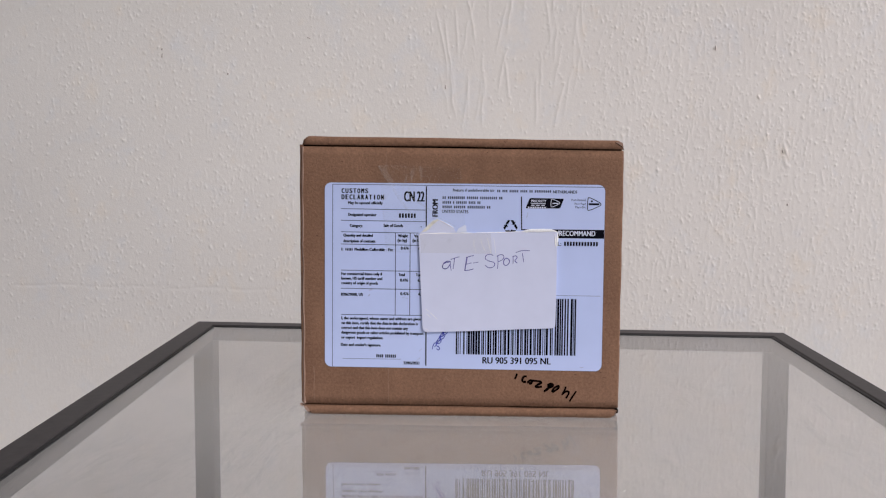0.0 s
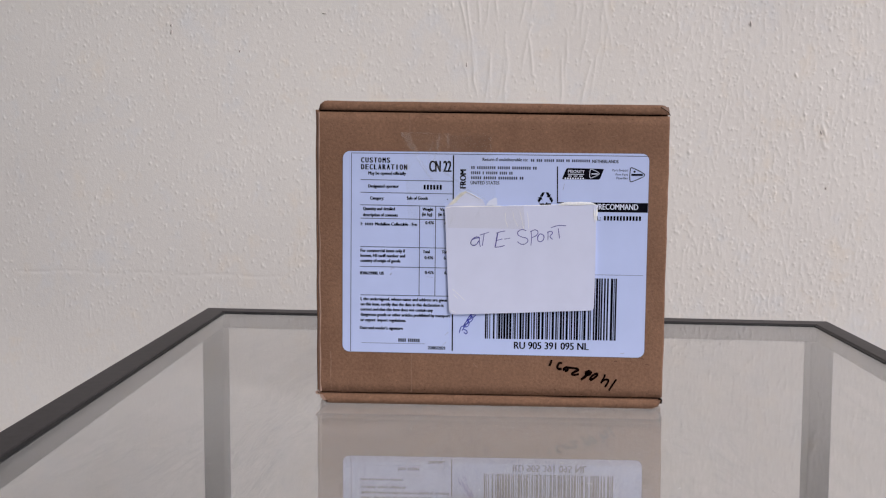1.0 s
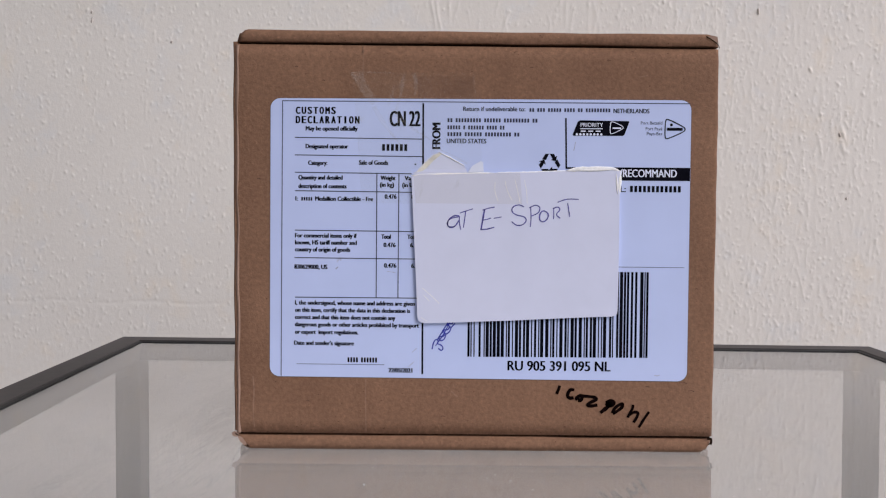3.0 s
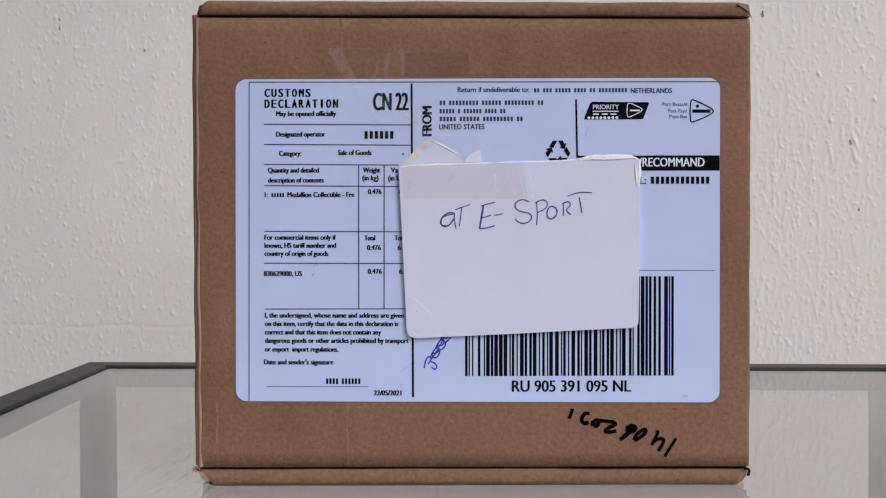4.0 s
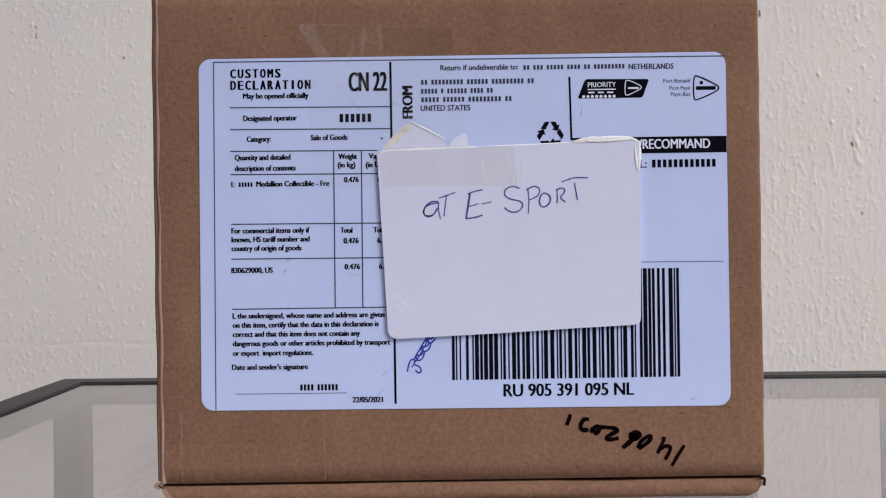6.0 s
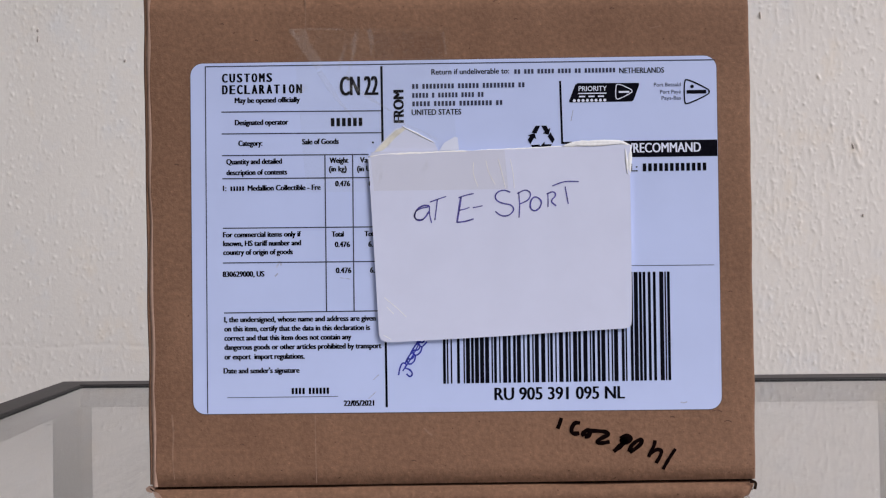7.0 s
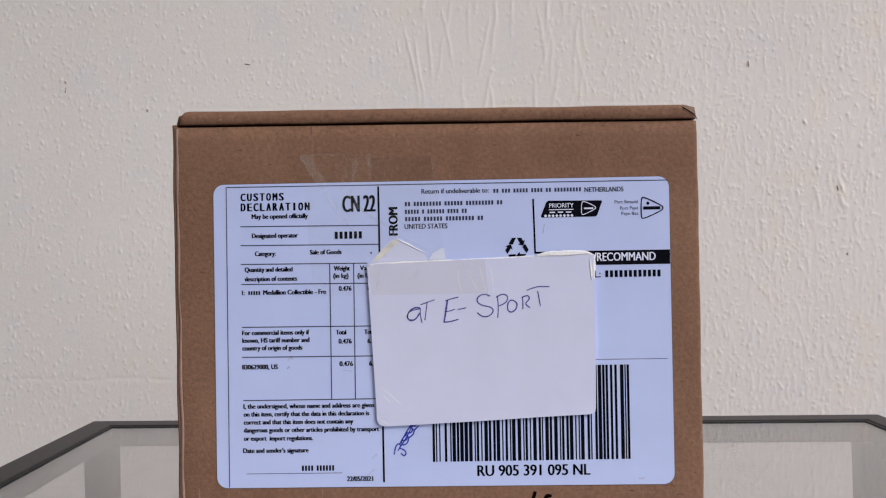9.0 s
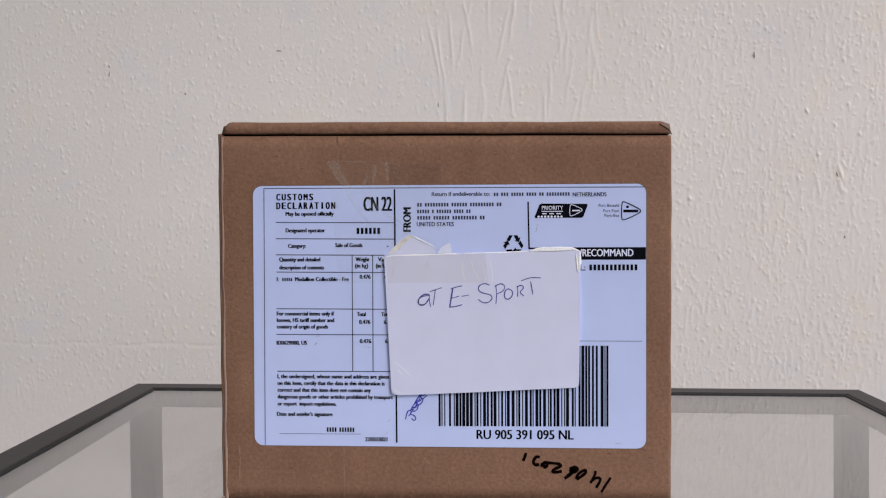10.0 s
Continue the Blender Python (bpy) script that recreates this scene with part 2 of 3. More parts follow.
def wall_mark(x, z, w, t, lean=0.0):
    """A small brown mark set on the face of the stucco."""
    bm = bmesh.new()
    bmesh.ops.create_icosphere(bm, subdivisions=2, radius=0.5)
    for v in bm.verts:
        k = 1 + 0.25 * noise.noise(v.co * 3 + Vector((x, z, 0)) * 90)
        v.co = Matrix.Rotation(lean, 3, "Y") @ Vector((v.co.x * w * k, v.co.y * 0.0012, v.co.z * t * k))
        v.co += Vector((x, WALL_Y - 0.0004, z))
    return part("stucco_mark", smooth(bm), MARK_BROWN, wall)


wall_mark(-0.333, 0.712, 0.0021, 0.0031)
wall_mark(-0.333, 0.705, 0.0019, 0.0052, 0.1)
wall_mark(-0.263, 0.686, 0.0023, 0.0027)
wall_mark(0.243, 0.711, 0.0016, 0.0057, -0.1)
wall_mark(0.320, 0.551, 0.0019, 0.0027)
wall_mark(-0.034, 0.672, 0.0015, 0.0050)
wall_mark(0.3135, 0.6055, 0.0011, 0.0050, -0.3)
# brown sliver standing in for the shade of a plaster lump
wall_mark(-0.177, 0.723, 0.0052, 0.0010, 0.15)

# ---- glass side table ----
TOP, RIM, SEAL = 0.4488, 0.4500, 0.0024
table = tagged(new("side_table"), "small side table with clear glass top and dark grey metal frame", "table")
table.matrix_world = pose(0.02, 0.57, 0)
OUTLINE = [(-0.2667, 0.2736), (-0.2339, -0.2600), (0.2385, -0.2600), (0.2413, 0.2430)]
RAILS = (0.0171, 0.0180, 0.0134, 0.0188)


def inset(points, depths):
    """The outline, which runs against the clock, moved inwards on each side by its own depth."""
    out, n = [], len(points)
    for k in range(n):
        a, b, c = (Vector(points[(k + q) % n]) for q in (-1, 0, 1))
        u, v = (b - a).normalized(), (c - b).normalized()
        nu, nv = Vector((-u.y, u.x)), Vector((-v.y, v.x))
        turn = u.x * v.y - u.y * v.x
        out.append(tuple(b - u * (depths[k] / turn) + v * (depths[k - 1] / turn)))
    return out


def prism(points, z0, z1, bevel=0.0, keep=0.0):
    bm = bmesh.new()
    low = [bm.verts.new((x, y, z0)) for x, y in points]
    high = [bm.verts.new((x, y, z1)) for x, y in points]
    n = len(points)
    for k in range(n):
        bm.faces.new((low[k], low[(k + 1) % n], high[(k + 1) % n], high[k]))
    bm.faces.new(low[::-1])
    bm.faces.new(high)
    bmesh.ops.recalc_face_normals(bm, faces=bm.faces[:])
    if bevel:
        edges = [e for e in bm.edges if e.calc_length() > keep]
        bmesh.ops.bevel(bm, geom=edges, offset=bevel, segments=3, profile=0.5, affect="EDGES")
    return bm


def rims(extra):
    return inset(OUTLINE, [r + extra for r in RAILS])


def side(k, a, b):
    return [a[k], a[(k + 1) % 4], b[(k + 1) % 4], b[k]]


for k in range(4):
    part("frame_rail", prism(side(k, OUTLINE, rims(0.0)), RIM - 0.019, RIM, 0.0009, 0.1), STEEL, table)
    part("gasket", prism(side(k, rims(0.0001), rims(SEAL)), RIM - 0.010, TOP + 0.0005), RUBBER, table, "black rubber glazing strip")
for x, y in OUTLINE:
    x0, x1 = (x + 0.0008, x + 0.0186) if x < 0 else (x - 0.0178, x - 0.0002)
    y0, y1 = (y - 0.0200, y - 0.0010) if y > 0 else (y + 0.0004, y + 0.0200)
    part("leg", block(x0, x1, y0, y1, 0.004, RIM - 0.0192, 0.0012), STEEL, table)
    part("foot", block(x0 - 0.001, x1 + 0.001, y0 - 0.001, y1 + 0.001, 0.0, 0.006, 0.001), RUBBER, table, "black rubber foot")
pane = part("glass_top", prism(rims(0.0008), TOP - 0.006, TOP), GLASS, table, "clear tempered glass top with dust and smears")
pane.visible_shadow = False



def dust_specks():
    """Crumbs and short fibres lying on the glass, most of them before and beside the parcel."""
    rng = random.Random(21)
    bm = bmesh.new()
    for k in range(260):
        x, y = rng.uniform(-0.19, 0.22), rng.uniform(0.36, 0.77)
        if -0.10 < x < 0.10 and 0.50 < y < 0.59:
            continue
        r = rng.uniform(0.00012, 0.00042)
        stretch = rng.choice((1.0, 1.0, 1.2, 1.4, 3.0))
        turn = rng.uniform(0, math.pi)
        m = Matrix.Translation((x, y, TOP + 0.25 * r)) @ Matrix.Rotation(turn, 4, "Z") @ Matrix.Diagonal((r * stretch, r / math.sqrt(stretch), 0.4 * r, 1))
        bmesh.ops.create_icosphere(bm, subdivisions=1, radius=1.0, matrix=m)
    return bm


tagged(part("dust_specks", dust_specks(), DUST), "fine grey dust specks lying on the glass", "dust", kind="stuff")

# ---- parcel: x across, y into the box, z up from the glass, origin on the front face ----
parcel = tagged(new("cardboard_parcel"), "brown cardboard mailing box with customs label standing on the glass", "parcel")
parcel.matrix_world = pose(0, 0.51, TOP + 0.0003)
LEFT, RIGHT, HEIGHT, DEPTH = -0.0894, 0.0870, 0.1537, 0.072


def crumpled(bm, amount, seed, scale=60):
    for v in bm.verts:
        p = Vector(v.co) * scale + Vector((seed, 0, 0))
        v.co += Vector((noise.noise(p), noise.noise(p + Vector((9, 0, 0))), noise.noise(p + Vector((0, 9, 0))))) * amount
    return bm


def settled(bm):
    """The box stands a little taller at its -x end."""
    for v in bm.verts:
        v.co.z -= 0.0136 * v.co.x * v.co.z / HEIGHT
    return bm


def long_bar(x0, x1, z0, z1, y0, y1, round_top, seed, cut0, cut1):
    """A folded cardboard edge along x with rounded front corners, soft dents and ends cut back by cut0 and cut1."""
    bm = bmesh.new()
    count, prof = 110, []
    steps = 5
    r = 0.0022
    for k in range(steps + 1):
        a = math.pi / 2 * k / steps
        prof.append((y0 + r - r * math.cos(a), (z1 - r + r * math.sin(a)) if round_top else (z0 + r - r * math.sin(a))))
    other = z0 if round_top else z1
    prof = [(y1, other), (y0 + (0.0004 if round_top else 0.0011), other), (y0, other + (0.0002 if round_top else -0.0009))] + prof + [(y1, z1 if round_top else z0)]
    rings = []
    for i in range(count + 1):
        x = x0 + (x1 - x0) * i / count
        end = min(x - x0, x1 - x) / 0.003
        tuck = 0.0012 * max(0, 1 - end) ** 2
        ring = []
        for y, z in prof:
            p = Vector((x * 45, y * 300, z * 300 + seed))
            d = noise.noise(p) * 0.00035
            zz = z + (d if 0.001 < z < HEIGHT else 0)
            if not round_top and abs(z - z0) < 0.0007:
                zz = z0 + max(0, d) * 0.2 + tuck
            elif round_top and z > z1 - 0.001:
                zz = z - tuck + d
            out = (z - z0) / (z1 - z0) if round_top else (z1 - z) / (z1 - z0)
            along = i / count
            xx = x + out * (cut0 * max(0, 1 - along * 12) - cut1 * max(0, 1 - (1 - along) * 12))
            ring.append(bm.verts.new((xx, y + tuck + d * 0.6, zz)))
        rings.append(ring)
    n = len(prof)
    for a, b in zip(rings, rings[1:]):
        for k in range(n):
            f = bm.faces.new((a[k], a[(k + 1) % n], b[(k + 1) % n], b[k]))
            f.smooth = k not in (0, 1, n - 1)
    bm.faces.new(rings[0])
    bm.faces.new(rings[-1][::-1])
    bmesh.ops.recalc_face_normals(bm, faces=bm.faces[:])
    return bm


def front_panel():
    """The lid's face: flat in front, folding back in a soft radius along both uprights."""
    bm = bmesh.new()
    x0, x1, z0, z1, t = LEFT + 0.0011, RIGHT + 0.0003, 0.0058, 0.1482, 0.0028
    r = 0.0012
    prof = []
    for k in range(6):
        a = math.pi / 2 * k / 5
        prof.append((x0 + r - r * math.cos(a), r - r * math.sin(a)))
    for k in range(1, 24):
        prof.append((x0 + r + (x1 - x0 - 2 * r) * k / 24, 0.0))
    for k in range(6):
        a = math.pi / 2 * k / 5
        prof.append((x1 - r + r * math.sin(a), r - r * math.cos(a)))
    prof = [(x0, 0.02)] + prof + [(x1, 0.02), (x1 - t, 0.02), (x1 - t, t), (x0 + t, t), (x0 + t, 0.02)]
    rows = 30
    rings = []
    for j in range(rows + 1):
        z = z0 + (z1 - z0) * j / rows
        lip = 0.0005 if j in (0, rows) else 0
        ring = []
        for x, y in prof:
            edge = abs(x - x0) < 0.004 or abs(x - x1) < 0.004
            d = noise.noise(Vector((x * 70, z * 70, 3))) * (0.0006 if edge else 0.00005)
            lean = 0.0005 * (2 * z / HEIGHT - 1) * max(0, x / RIGHT)
            ring.append(bm.verts.new((x + lean + (d if edge else 0), y + d * 0.5 + (lip if y < t / 2 else 0), z)))
        rings.append(ring)
    n = len(prof)
    for a, b in zip(rings, rings[1:]):
        for k in range(n):
            f = bm.faces.new((a[k], a[(k + 1) % n], b[(k + 1) % n], b[k]))
            f.smooth = True
    for a in (rings[0], rings[-1]):
        bm.faces.new(a)
    bmesh.ops.recalc_face_normals(bm, faces=bm.faces[:])
    return bm


def folded_side(x0, x1, front, seed):
    """A side of the box behind the lid's edge, its upright a little wavy."""
    bm = bmesh.new()
    rows, rings = 80, []
    for j in range(rows + 1):
        z = 0.0010 + (HEIGHT - 0.0056) * j / rows
        d = 0.00035 * noise.noise(Vector((seed, 0, z * 60)))
        ring = []
        for x, y in ((x0, DEPTH), (x0, front + 0.0007), (x0 + 0.0005, front), (x1 - 0.0003, front), (x1, front + 0.0005), (x1, DEPTH)):
            ring.append(bm.verts.new((x + d, max(y, 0.010) if z < 0.0052 else y, z)))
        rings.append(ring)
    for a, b in zip(rings, rings[1:]):
        for k in range(6):
            bm.faces.new((a[k], a[(k + 1) % 6], b[(k + 1) % 6], b[k]))
    bm.faces.new(rings[0])
    bm.faces.new(rings[-1])
    bmesh.ops.recalc_face_normals(bm, faces=bm.faces[:])
    return bm


def fold_bead(x, z0, z1, radius, seed):
    """The worn ridge where the lid folds round the upright."""
    bm = bmesh.new()
    rows, rings = 60, []
    for j in range(rows + 1):
        z = z0 + (z1 - z0) * j / rows
        dx = 0.0005 * noise.noise(Vector((seed, 0, z * 55)))
        w = radius * (1 + 0.5 * noise.noise(Vector((seed, 7, z * 80))))
        ring = []
        for k in range(7):
            a = math.pi * k / 6
            ring.append(bm.verts.new((x + dx - w * math.cos(a), 0.0006 - 0.0007 * math.sin(a) ** 2, z)))
        rings.append(ring)
    for a, b in zip(rings, rings[1:]):
        for k in range(6):
            bm.faces.new((a[k], a[k + 1], b[k + 1], b[k])).smooth = True
    bmesh.ops.recalc_face_normals(bm, faces=bm.faces[:])
    return bm


carton = part("carton_body", settled(block(LEFT + 0.004, RIGHT - 0.004, 0.0042, DEPTH, 0.0004, HEIGHT - 0.0006, 0.0012)), KRAFT, parcel)
# near-black sheet behind the lid keeps the gaps looking shaded
part("shade_sheet", settled(block(LEFT + 0.0016, RIGHT - 0.0006, 0.0031, 0.0041, 0.002, HEIGHT - 0.002)), GAP_SHADE, parcel, "near-black sheet standing in for shade in the gap between the folds")
part("side_wall", settled(folded_side(LEFT - 0.0002, LEFT + 0.0017, 0.0006, 5)), KRAFT, parcel)
part("side_wall", settled(folded_side(RIGHT - 0.0020, RIGHT + 0.0005, 0.0060, 8)), KRAFT, parcel)
part("front_panel", settled(front_panel()), KRAFT, parcel)
part("top_fold", settled(long_bar(LEFT + 0.0014, RIGHT + 0.0005, 0.1490, HEIGHT, -0.0004, 0.012, True, 2, 0.0013, 0.0008)), KRAFT, parcel)
part("bottom_fold", long_bar(LEFT + 0.0004, RIGHT - 0.0006, 0.0, 0.0049, -0.0006, 0.012, False, 11, 0.0034, 0.0022), KRAFT, parcel)


def dog_ear(x, z, s, lean, name):
    """A little crushed paper corner."""
    bm = block(-s, s, -s * 0.4, s * 0.8, -s * 0.6, s * 0.6, s * 0.2)
    crumpled(bm, s * 0.6, x * 1000, 900)
    bm.transform(pose(x, 0.001, z, 0, lean, 0))
    return part(name, smooth(bm), KRAFT_EDGE, parcel, "crushed cardboard corner with pale fibre")


dog_ear(LEFT + 0.0004, 0.0053, 0.0009, 20, "crushed_corner")
part("edge_fold", fold_bead(LEFT + 0.0016, 0.0060, 0.1490, 0.00085, 3), KRAFT_EDGE, parcel, "pale worn fold along the upright edge")


def on_face(ob):
    """Brings print and paper, laid out at 145 mm, to the label's true width of 152.4 mm."""
    ob.location = (0.0015, 0, -0.00092)
    ob.rotation_euler = (0, 0.0062, 0)
    ob.scale = (1.0505, 1, 1.0497)
    return ob


# flat things on the face, in millimetres: x across, z up, lift in front of the cardboard
def flat(points, lift):
    bm = bmesh.new()
    vs = [bm.verts.new((x / 1000, -lift / 1000, z / 1000)) for x, z in points]
    f = bm.faces.new(vs)
    f.normal_update()
    if f.normal.y > 0:
        f.normal_flip()
    return bm


def sheet(points, lift, thick):
    bm = flat(points, lift)
    got = bmesh.ops.extrude_face_region(bm, geom=bm.faces[:])
    for v in [g for g in got["geom"] if isinstance(g, bmesh.types.BMVert)]:
        v.co.y -= thick / 1000
    bmesh.ops.recalc_face_normals(bm, faces=bm.faces[:])
    return bm


def rounded(x0, x1, z0, z1, r, n=6):
    out = []
    for cx, cz, a0 in ((x1 - r, z1 - r, 0), (x0 + r, z1 - r, 90), (x0 + r, z0 + r, 180), (x1 - r, z0 + r, 270)):
        for k in range(n + 1):
            a = radians(a0 + 90 * k / n)
            out.append((cx + r * math.cos(a), cz + r * math.sin(a)))
    return out


PRINT = 0.30
# a slightly wider dark sheet outlines the label
on_face(part("dark_rim", flat(rounded(-74.32, 72.1, 25.94, 123.98, 3.6), 0.055), OUTLINE_DARK, parcel, "thin dark outline round the label"))
label_sheet = on_face(part("shipping_label", sheet(rounded(-74.1, 71.88, 26.2, 123.8, 3.4), 0.08, 0.14), LABEL, parcel, "bluish white customs shipping label with black print"))


def bar(x0, x1, z0, z1, mat=INK, lift=PRINT, name="printed_bar", parent=label_sheet):
    return part(name, flat([(x0, z0), (x1, z0), (x1, z1), (x0, z1)], lift), mat, parent)


def rule(xa, za, xb, zb, w, mat=INK_THIN):
    dx, dz = xb - xa, zb - za
    k = w / 2 / math.hypot(dx, dz)
    ox, oz = -dz * k, dx * k
    return part("ruled_line", flat([(xa + ox, za + oz), (xa - ox, za - oz), (xb - ox, zb - oz), (xb + ox, zb + oz)], PRINT - 0.01), mat, label_sheet)


def glyph_mesh(body, heavy):
    cu = bpy.data.curves.new("type", "FONT")
    cu.body, cu.size, cu.offset = body, 1.0, heavy
    cu.resolution_u = 3
    ob = new("type", cu)
    bpy.context.view_layer.update()
    me = bpy.data.meshes.new_from_object(ob.evaluated_get(bpy.context.evaluated_depsgraph_get()))
    bpy.data.objects.remove(ob)
    bpy.data.curves.remove(cu)
    return me


CAP = max(v.co.y for v in glyph_mesh("H", 0.0).vertices)


def text(body, x, z, width, cap, heavy=0.012, mat=INK, lift=PRINT, turn=0, tilt=0.0, mono=0):
    """A printed line whose first letter begins at x, on the base line z, drawn out to the given width."""
    bm = bmesh.new()
    cells = [(c, i) for i, c in enumerate(body)] if mono else [(body, 0)]
    for chars, i in cells:
        me = glyph_mesh(chars, 0.0)
        own = bmesh.new()
        own.from_mesh(me)
        bpy.data.meshes.remove(me)
        xs = [v.co.x for v in own.verts]
        room = width / len(body) if mono else width
        fill = room * (0.34 if chars == "I" else 0.8) if mono else room
        ink = heavy * cap / CAP
        lo, k = min(xs), (fill - 2 * ink) / (max(xs) - min(xs))
        start = x + i * room + (room - fill) / 2 * mono
        strikes = (-1, -0.5, 0, 0.5, 1) if heavy > 0.036 else (-0.8, 0, 0.8) if heavy > 0 else (0,)
        faces = [[(v.co.x, v.co.y) for v in f.verts] for f in own.faces]
        own.free()
        for n, shift in enumerate(strikes):
            for f in faces:
                vs = []
                for u, w in f:
                    a, b = (u - lo) * k + ink * (1 + shift), w * cap / CAP
                    if turn:
                        vs.append(bm.verts.new(((x - b) / 1000, -(lift + 0.004 * n) / 1000, (z + a) / 1000)))
                    else:
                        vs.append(bm.verts.new(((start + a) / 1000, -(lift + 0.004 * n) / 1000, (z + b + a * tilt) / 1000)))
                try:
                    bm.faces.new(vs)
                except ValueError:
                    pass
    return part("printed_text", bm, mat, label_sheet)


def blanked(x, z, width, height, words, mat=INK, name="letter_bar"):
    """Words left as plain bars, one short bar for each letter's width."""
    u = width / (sum(words) + 0.8 * (len(words) - 1))
    for w in words:
        for k in range(w):
            bar(x + (k + 0.14) * u, x + (k + 0.78) * u, z, z + height, mat, PRINT, name)
        x += (w + 0.8) * u


# frame and rules
rule(-69.9, 122.9, 71.5, 122.6, 0.28)
rule(-69.9, 123.0, -70.1, 26.4, 0.28)
rule(-20.75, 122.3, -20.35, 27.6, 0.62, INK)
for xa, za, xb, zb, w in ((-65.5, 110.15, -20.9, 109.85, 0.3), (-65.5, 104.05, -20.8, 103.75, 0.3), (-65.5, 98.0, -24.6, 97.75, 0.3), (-65.4, 91.55, -23.8, 91.3, 0.3), (-65.4, 77.75, -23.0, 77.6, 0.3), (-65.5, 68.1, -22.7, 68.0, 0.3), (-65.3, 54.2, -22.4, 54.3, 0.3), (-64.6, 30.7, -33.8, 30.75, 0.16)):
    rule(xa, za, xb, zb, w)
rule(-36.75, 97.9, -36.75, 54.25, 0.32)
rule(-29.05, 97.9, -29.1, 54.25, 0.32)
rule(28.75, 117.4, 29.1, 99.9, 0.55, INK)
rule(28.9, 100.15, 50.0, 100.2, 0.6, INK)
rule(40.0, 65.95, 70.4, 65.9, 0.16)
bar(44.0, 71.8, 95.95, 100.5, INK, PRINT - 0.02, "printed_band")

# left half of the label
text("CUSTOMS", -65.5, 118.4, 14.5, 2.4, 0.05, mono=1)
text("DECLARATION", -65.5, 115.1, 22.8, 2.5, 0.05, mono=1)
text("May be opened officially", -61.8, 112.6, 18.3, 1.5, 0.052)
text("CN 22", -32.5, 114.3, 10.9, 5.2, 0.036)
text("Designated operator", -61.8, 106.4, 15.0, 1.5, 0.052)
blanked(-35.2, 105.7, 9.3, 2.3, (6,))
text("Category:", -60.9, 100.6, 6.8, 1.5, 0.052)
text("Sale of Goods", -43.1, 100.8, 10.3, 1.5, 0.052)
bar(-23.6, -23.1, 100.8, 101.3)
text("Quantity and detailed", -64.3, 95.5, 15.6, 1.5, 0.052)
text("description of contents", -64.3, 92.5, 17.0, 1.5, 0.052)
text("Weight", -35.5, 95.5, 5.3, 1.5, 0.052)
text("(in kg)", -35.7, 93.15, 5.0, 1.5, 0.052)
text("Va", -27.1, 95.5, 2.3, 1.5, 0.052)
text("(in U", -27.9, 93.1, 3.9, 1.5, 0.052)
text("1:", -65.3, 88.1, 1.0, 1.5, 0.052)
blanked(-63.3, 88.1, 4.1, 1.25, (5,))
text("Medallion Collectible - Fre", -58.4, 88.1, 20.4, 1.5, 0.052)
text("0.476", -34.0, 89.0, 4.2, 1.5, 0.052)
text("6", -24.7, 89.0, 0.8, 1.5, 0.052)
text("For commercial items only if", -65.4, 75.2, 21.8, 1.5, 0.052)
text("known, HS tariff number and", -65.4, 72.75, 21.8, 1.5, 0.052)
text("country of origin of goods", -65.4, 70.3, 19.5, 1.5, 0.052)
text("Total", -35.1, 75.0, 3.4, 1.5, 0.052)
text("Tot", -26.0, 75.0, 2.7, 1.5, 0.052)
text("0.476", -34.3, 72.1, 4.3, 1.5, 0.052)
text("6.", -25.0, 72.1, 1.4, 1.5, 0.052)
text("830629000, US", -65.6, 64.2, 11.7, 1.5, 0.052)
text("0.476", -34.1, 64.9, 4.4, 1.5, 0.052)
text("6.", -24.6, 64.9, 1.4, 1.5, 0.052)
text("I, the undersigned, whose name and address are given", -65.3, 51.6, 42.2, 1.5, 0.052)
text("on this item, certify that the data in this declaration is", -65.3, 49.05, 40.6, 1.5, 0.052)
text("correct and that this item does not contain any", -65.3, 46.5, 35.4, 1.5, 0.052)
text("dangerous goods or other articles prohibited by transport", -65.3, 43.95, 43.7, 1.5, 0.052)
text("or export  import regulations.", -65.3, 41.3, 22.4, 1.5, 0.052)
text("Date and sender's signature", -65.6, 37.4, 21.2, 1.5, 0.052)
blanked(-46.8, 31.5, 10.7, 1.7, (4, 6))
text("22/05/2021", -32.3, 28.1, 8.5, 1.5, 0.052)

# right half of the label
text("Return if undeliverable to:", -6.9, 119.7, 21.6, 1.5, 0.026)
blanked(16.0, 119.55, 28.2, 1.25, (2, 3, 5, 4, 2, 9), INK_THIN)
text("NETHERLANDS", 45.1, 119.25, 12.4, 1.5, 0.026)
blanked(-12.4, 115.8, 31.5, 1.35, (2, 9, 6, 9, 2), INK_THIN)
blanked(-12.4, 113.3, 20.1, 1.35, (5, 1, 6, 4, 2), INK_THIN)
blanked(-12.4, 110.95, 25.3, 1.35, (5, 6, 9, 2), INK_THIN)
text("UNITED STATES", -12.5, 108.5, 13.8, 1.55, 0.026)
text("FROM", -14.7, 106.4, 9.2, 2.8, 0.05, turn=1)
text("/RECOMMAND", 47.6, 97.2, 19.7, 2.6, 0.028, WHITE_PRINT)
text("L:", 47.8, 92.0, 2.0, 2.1, 0.034)
blanked(51.0, 92.0, 18.0, 2.15, (12,))
part("postal_mark", flat([(33.6, 116.7), (50.4, 116.5), (50.6, 116.1), (49.0, 111.8), (48.5, 111.4), (31.4, 111.35), (31.1, 111.7), (32.9, 116.2)], PRINT), INK, label_sheet)
text("PRIORITY", 33.8, 114.45, 7.8, 1.35, 0.015, WHITE_PRINT, PRINT + 0.05)
bar(33.7, 41.5, 113.65, 113.95, WHITE_PRINT, PRINT + 0.05)
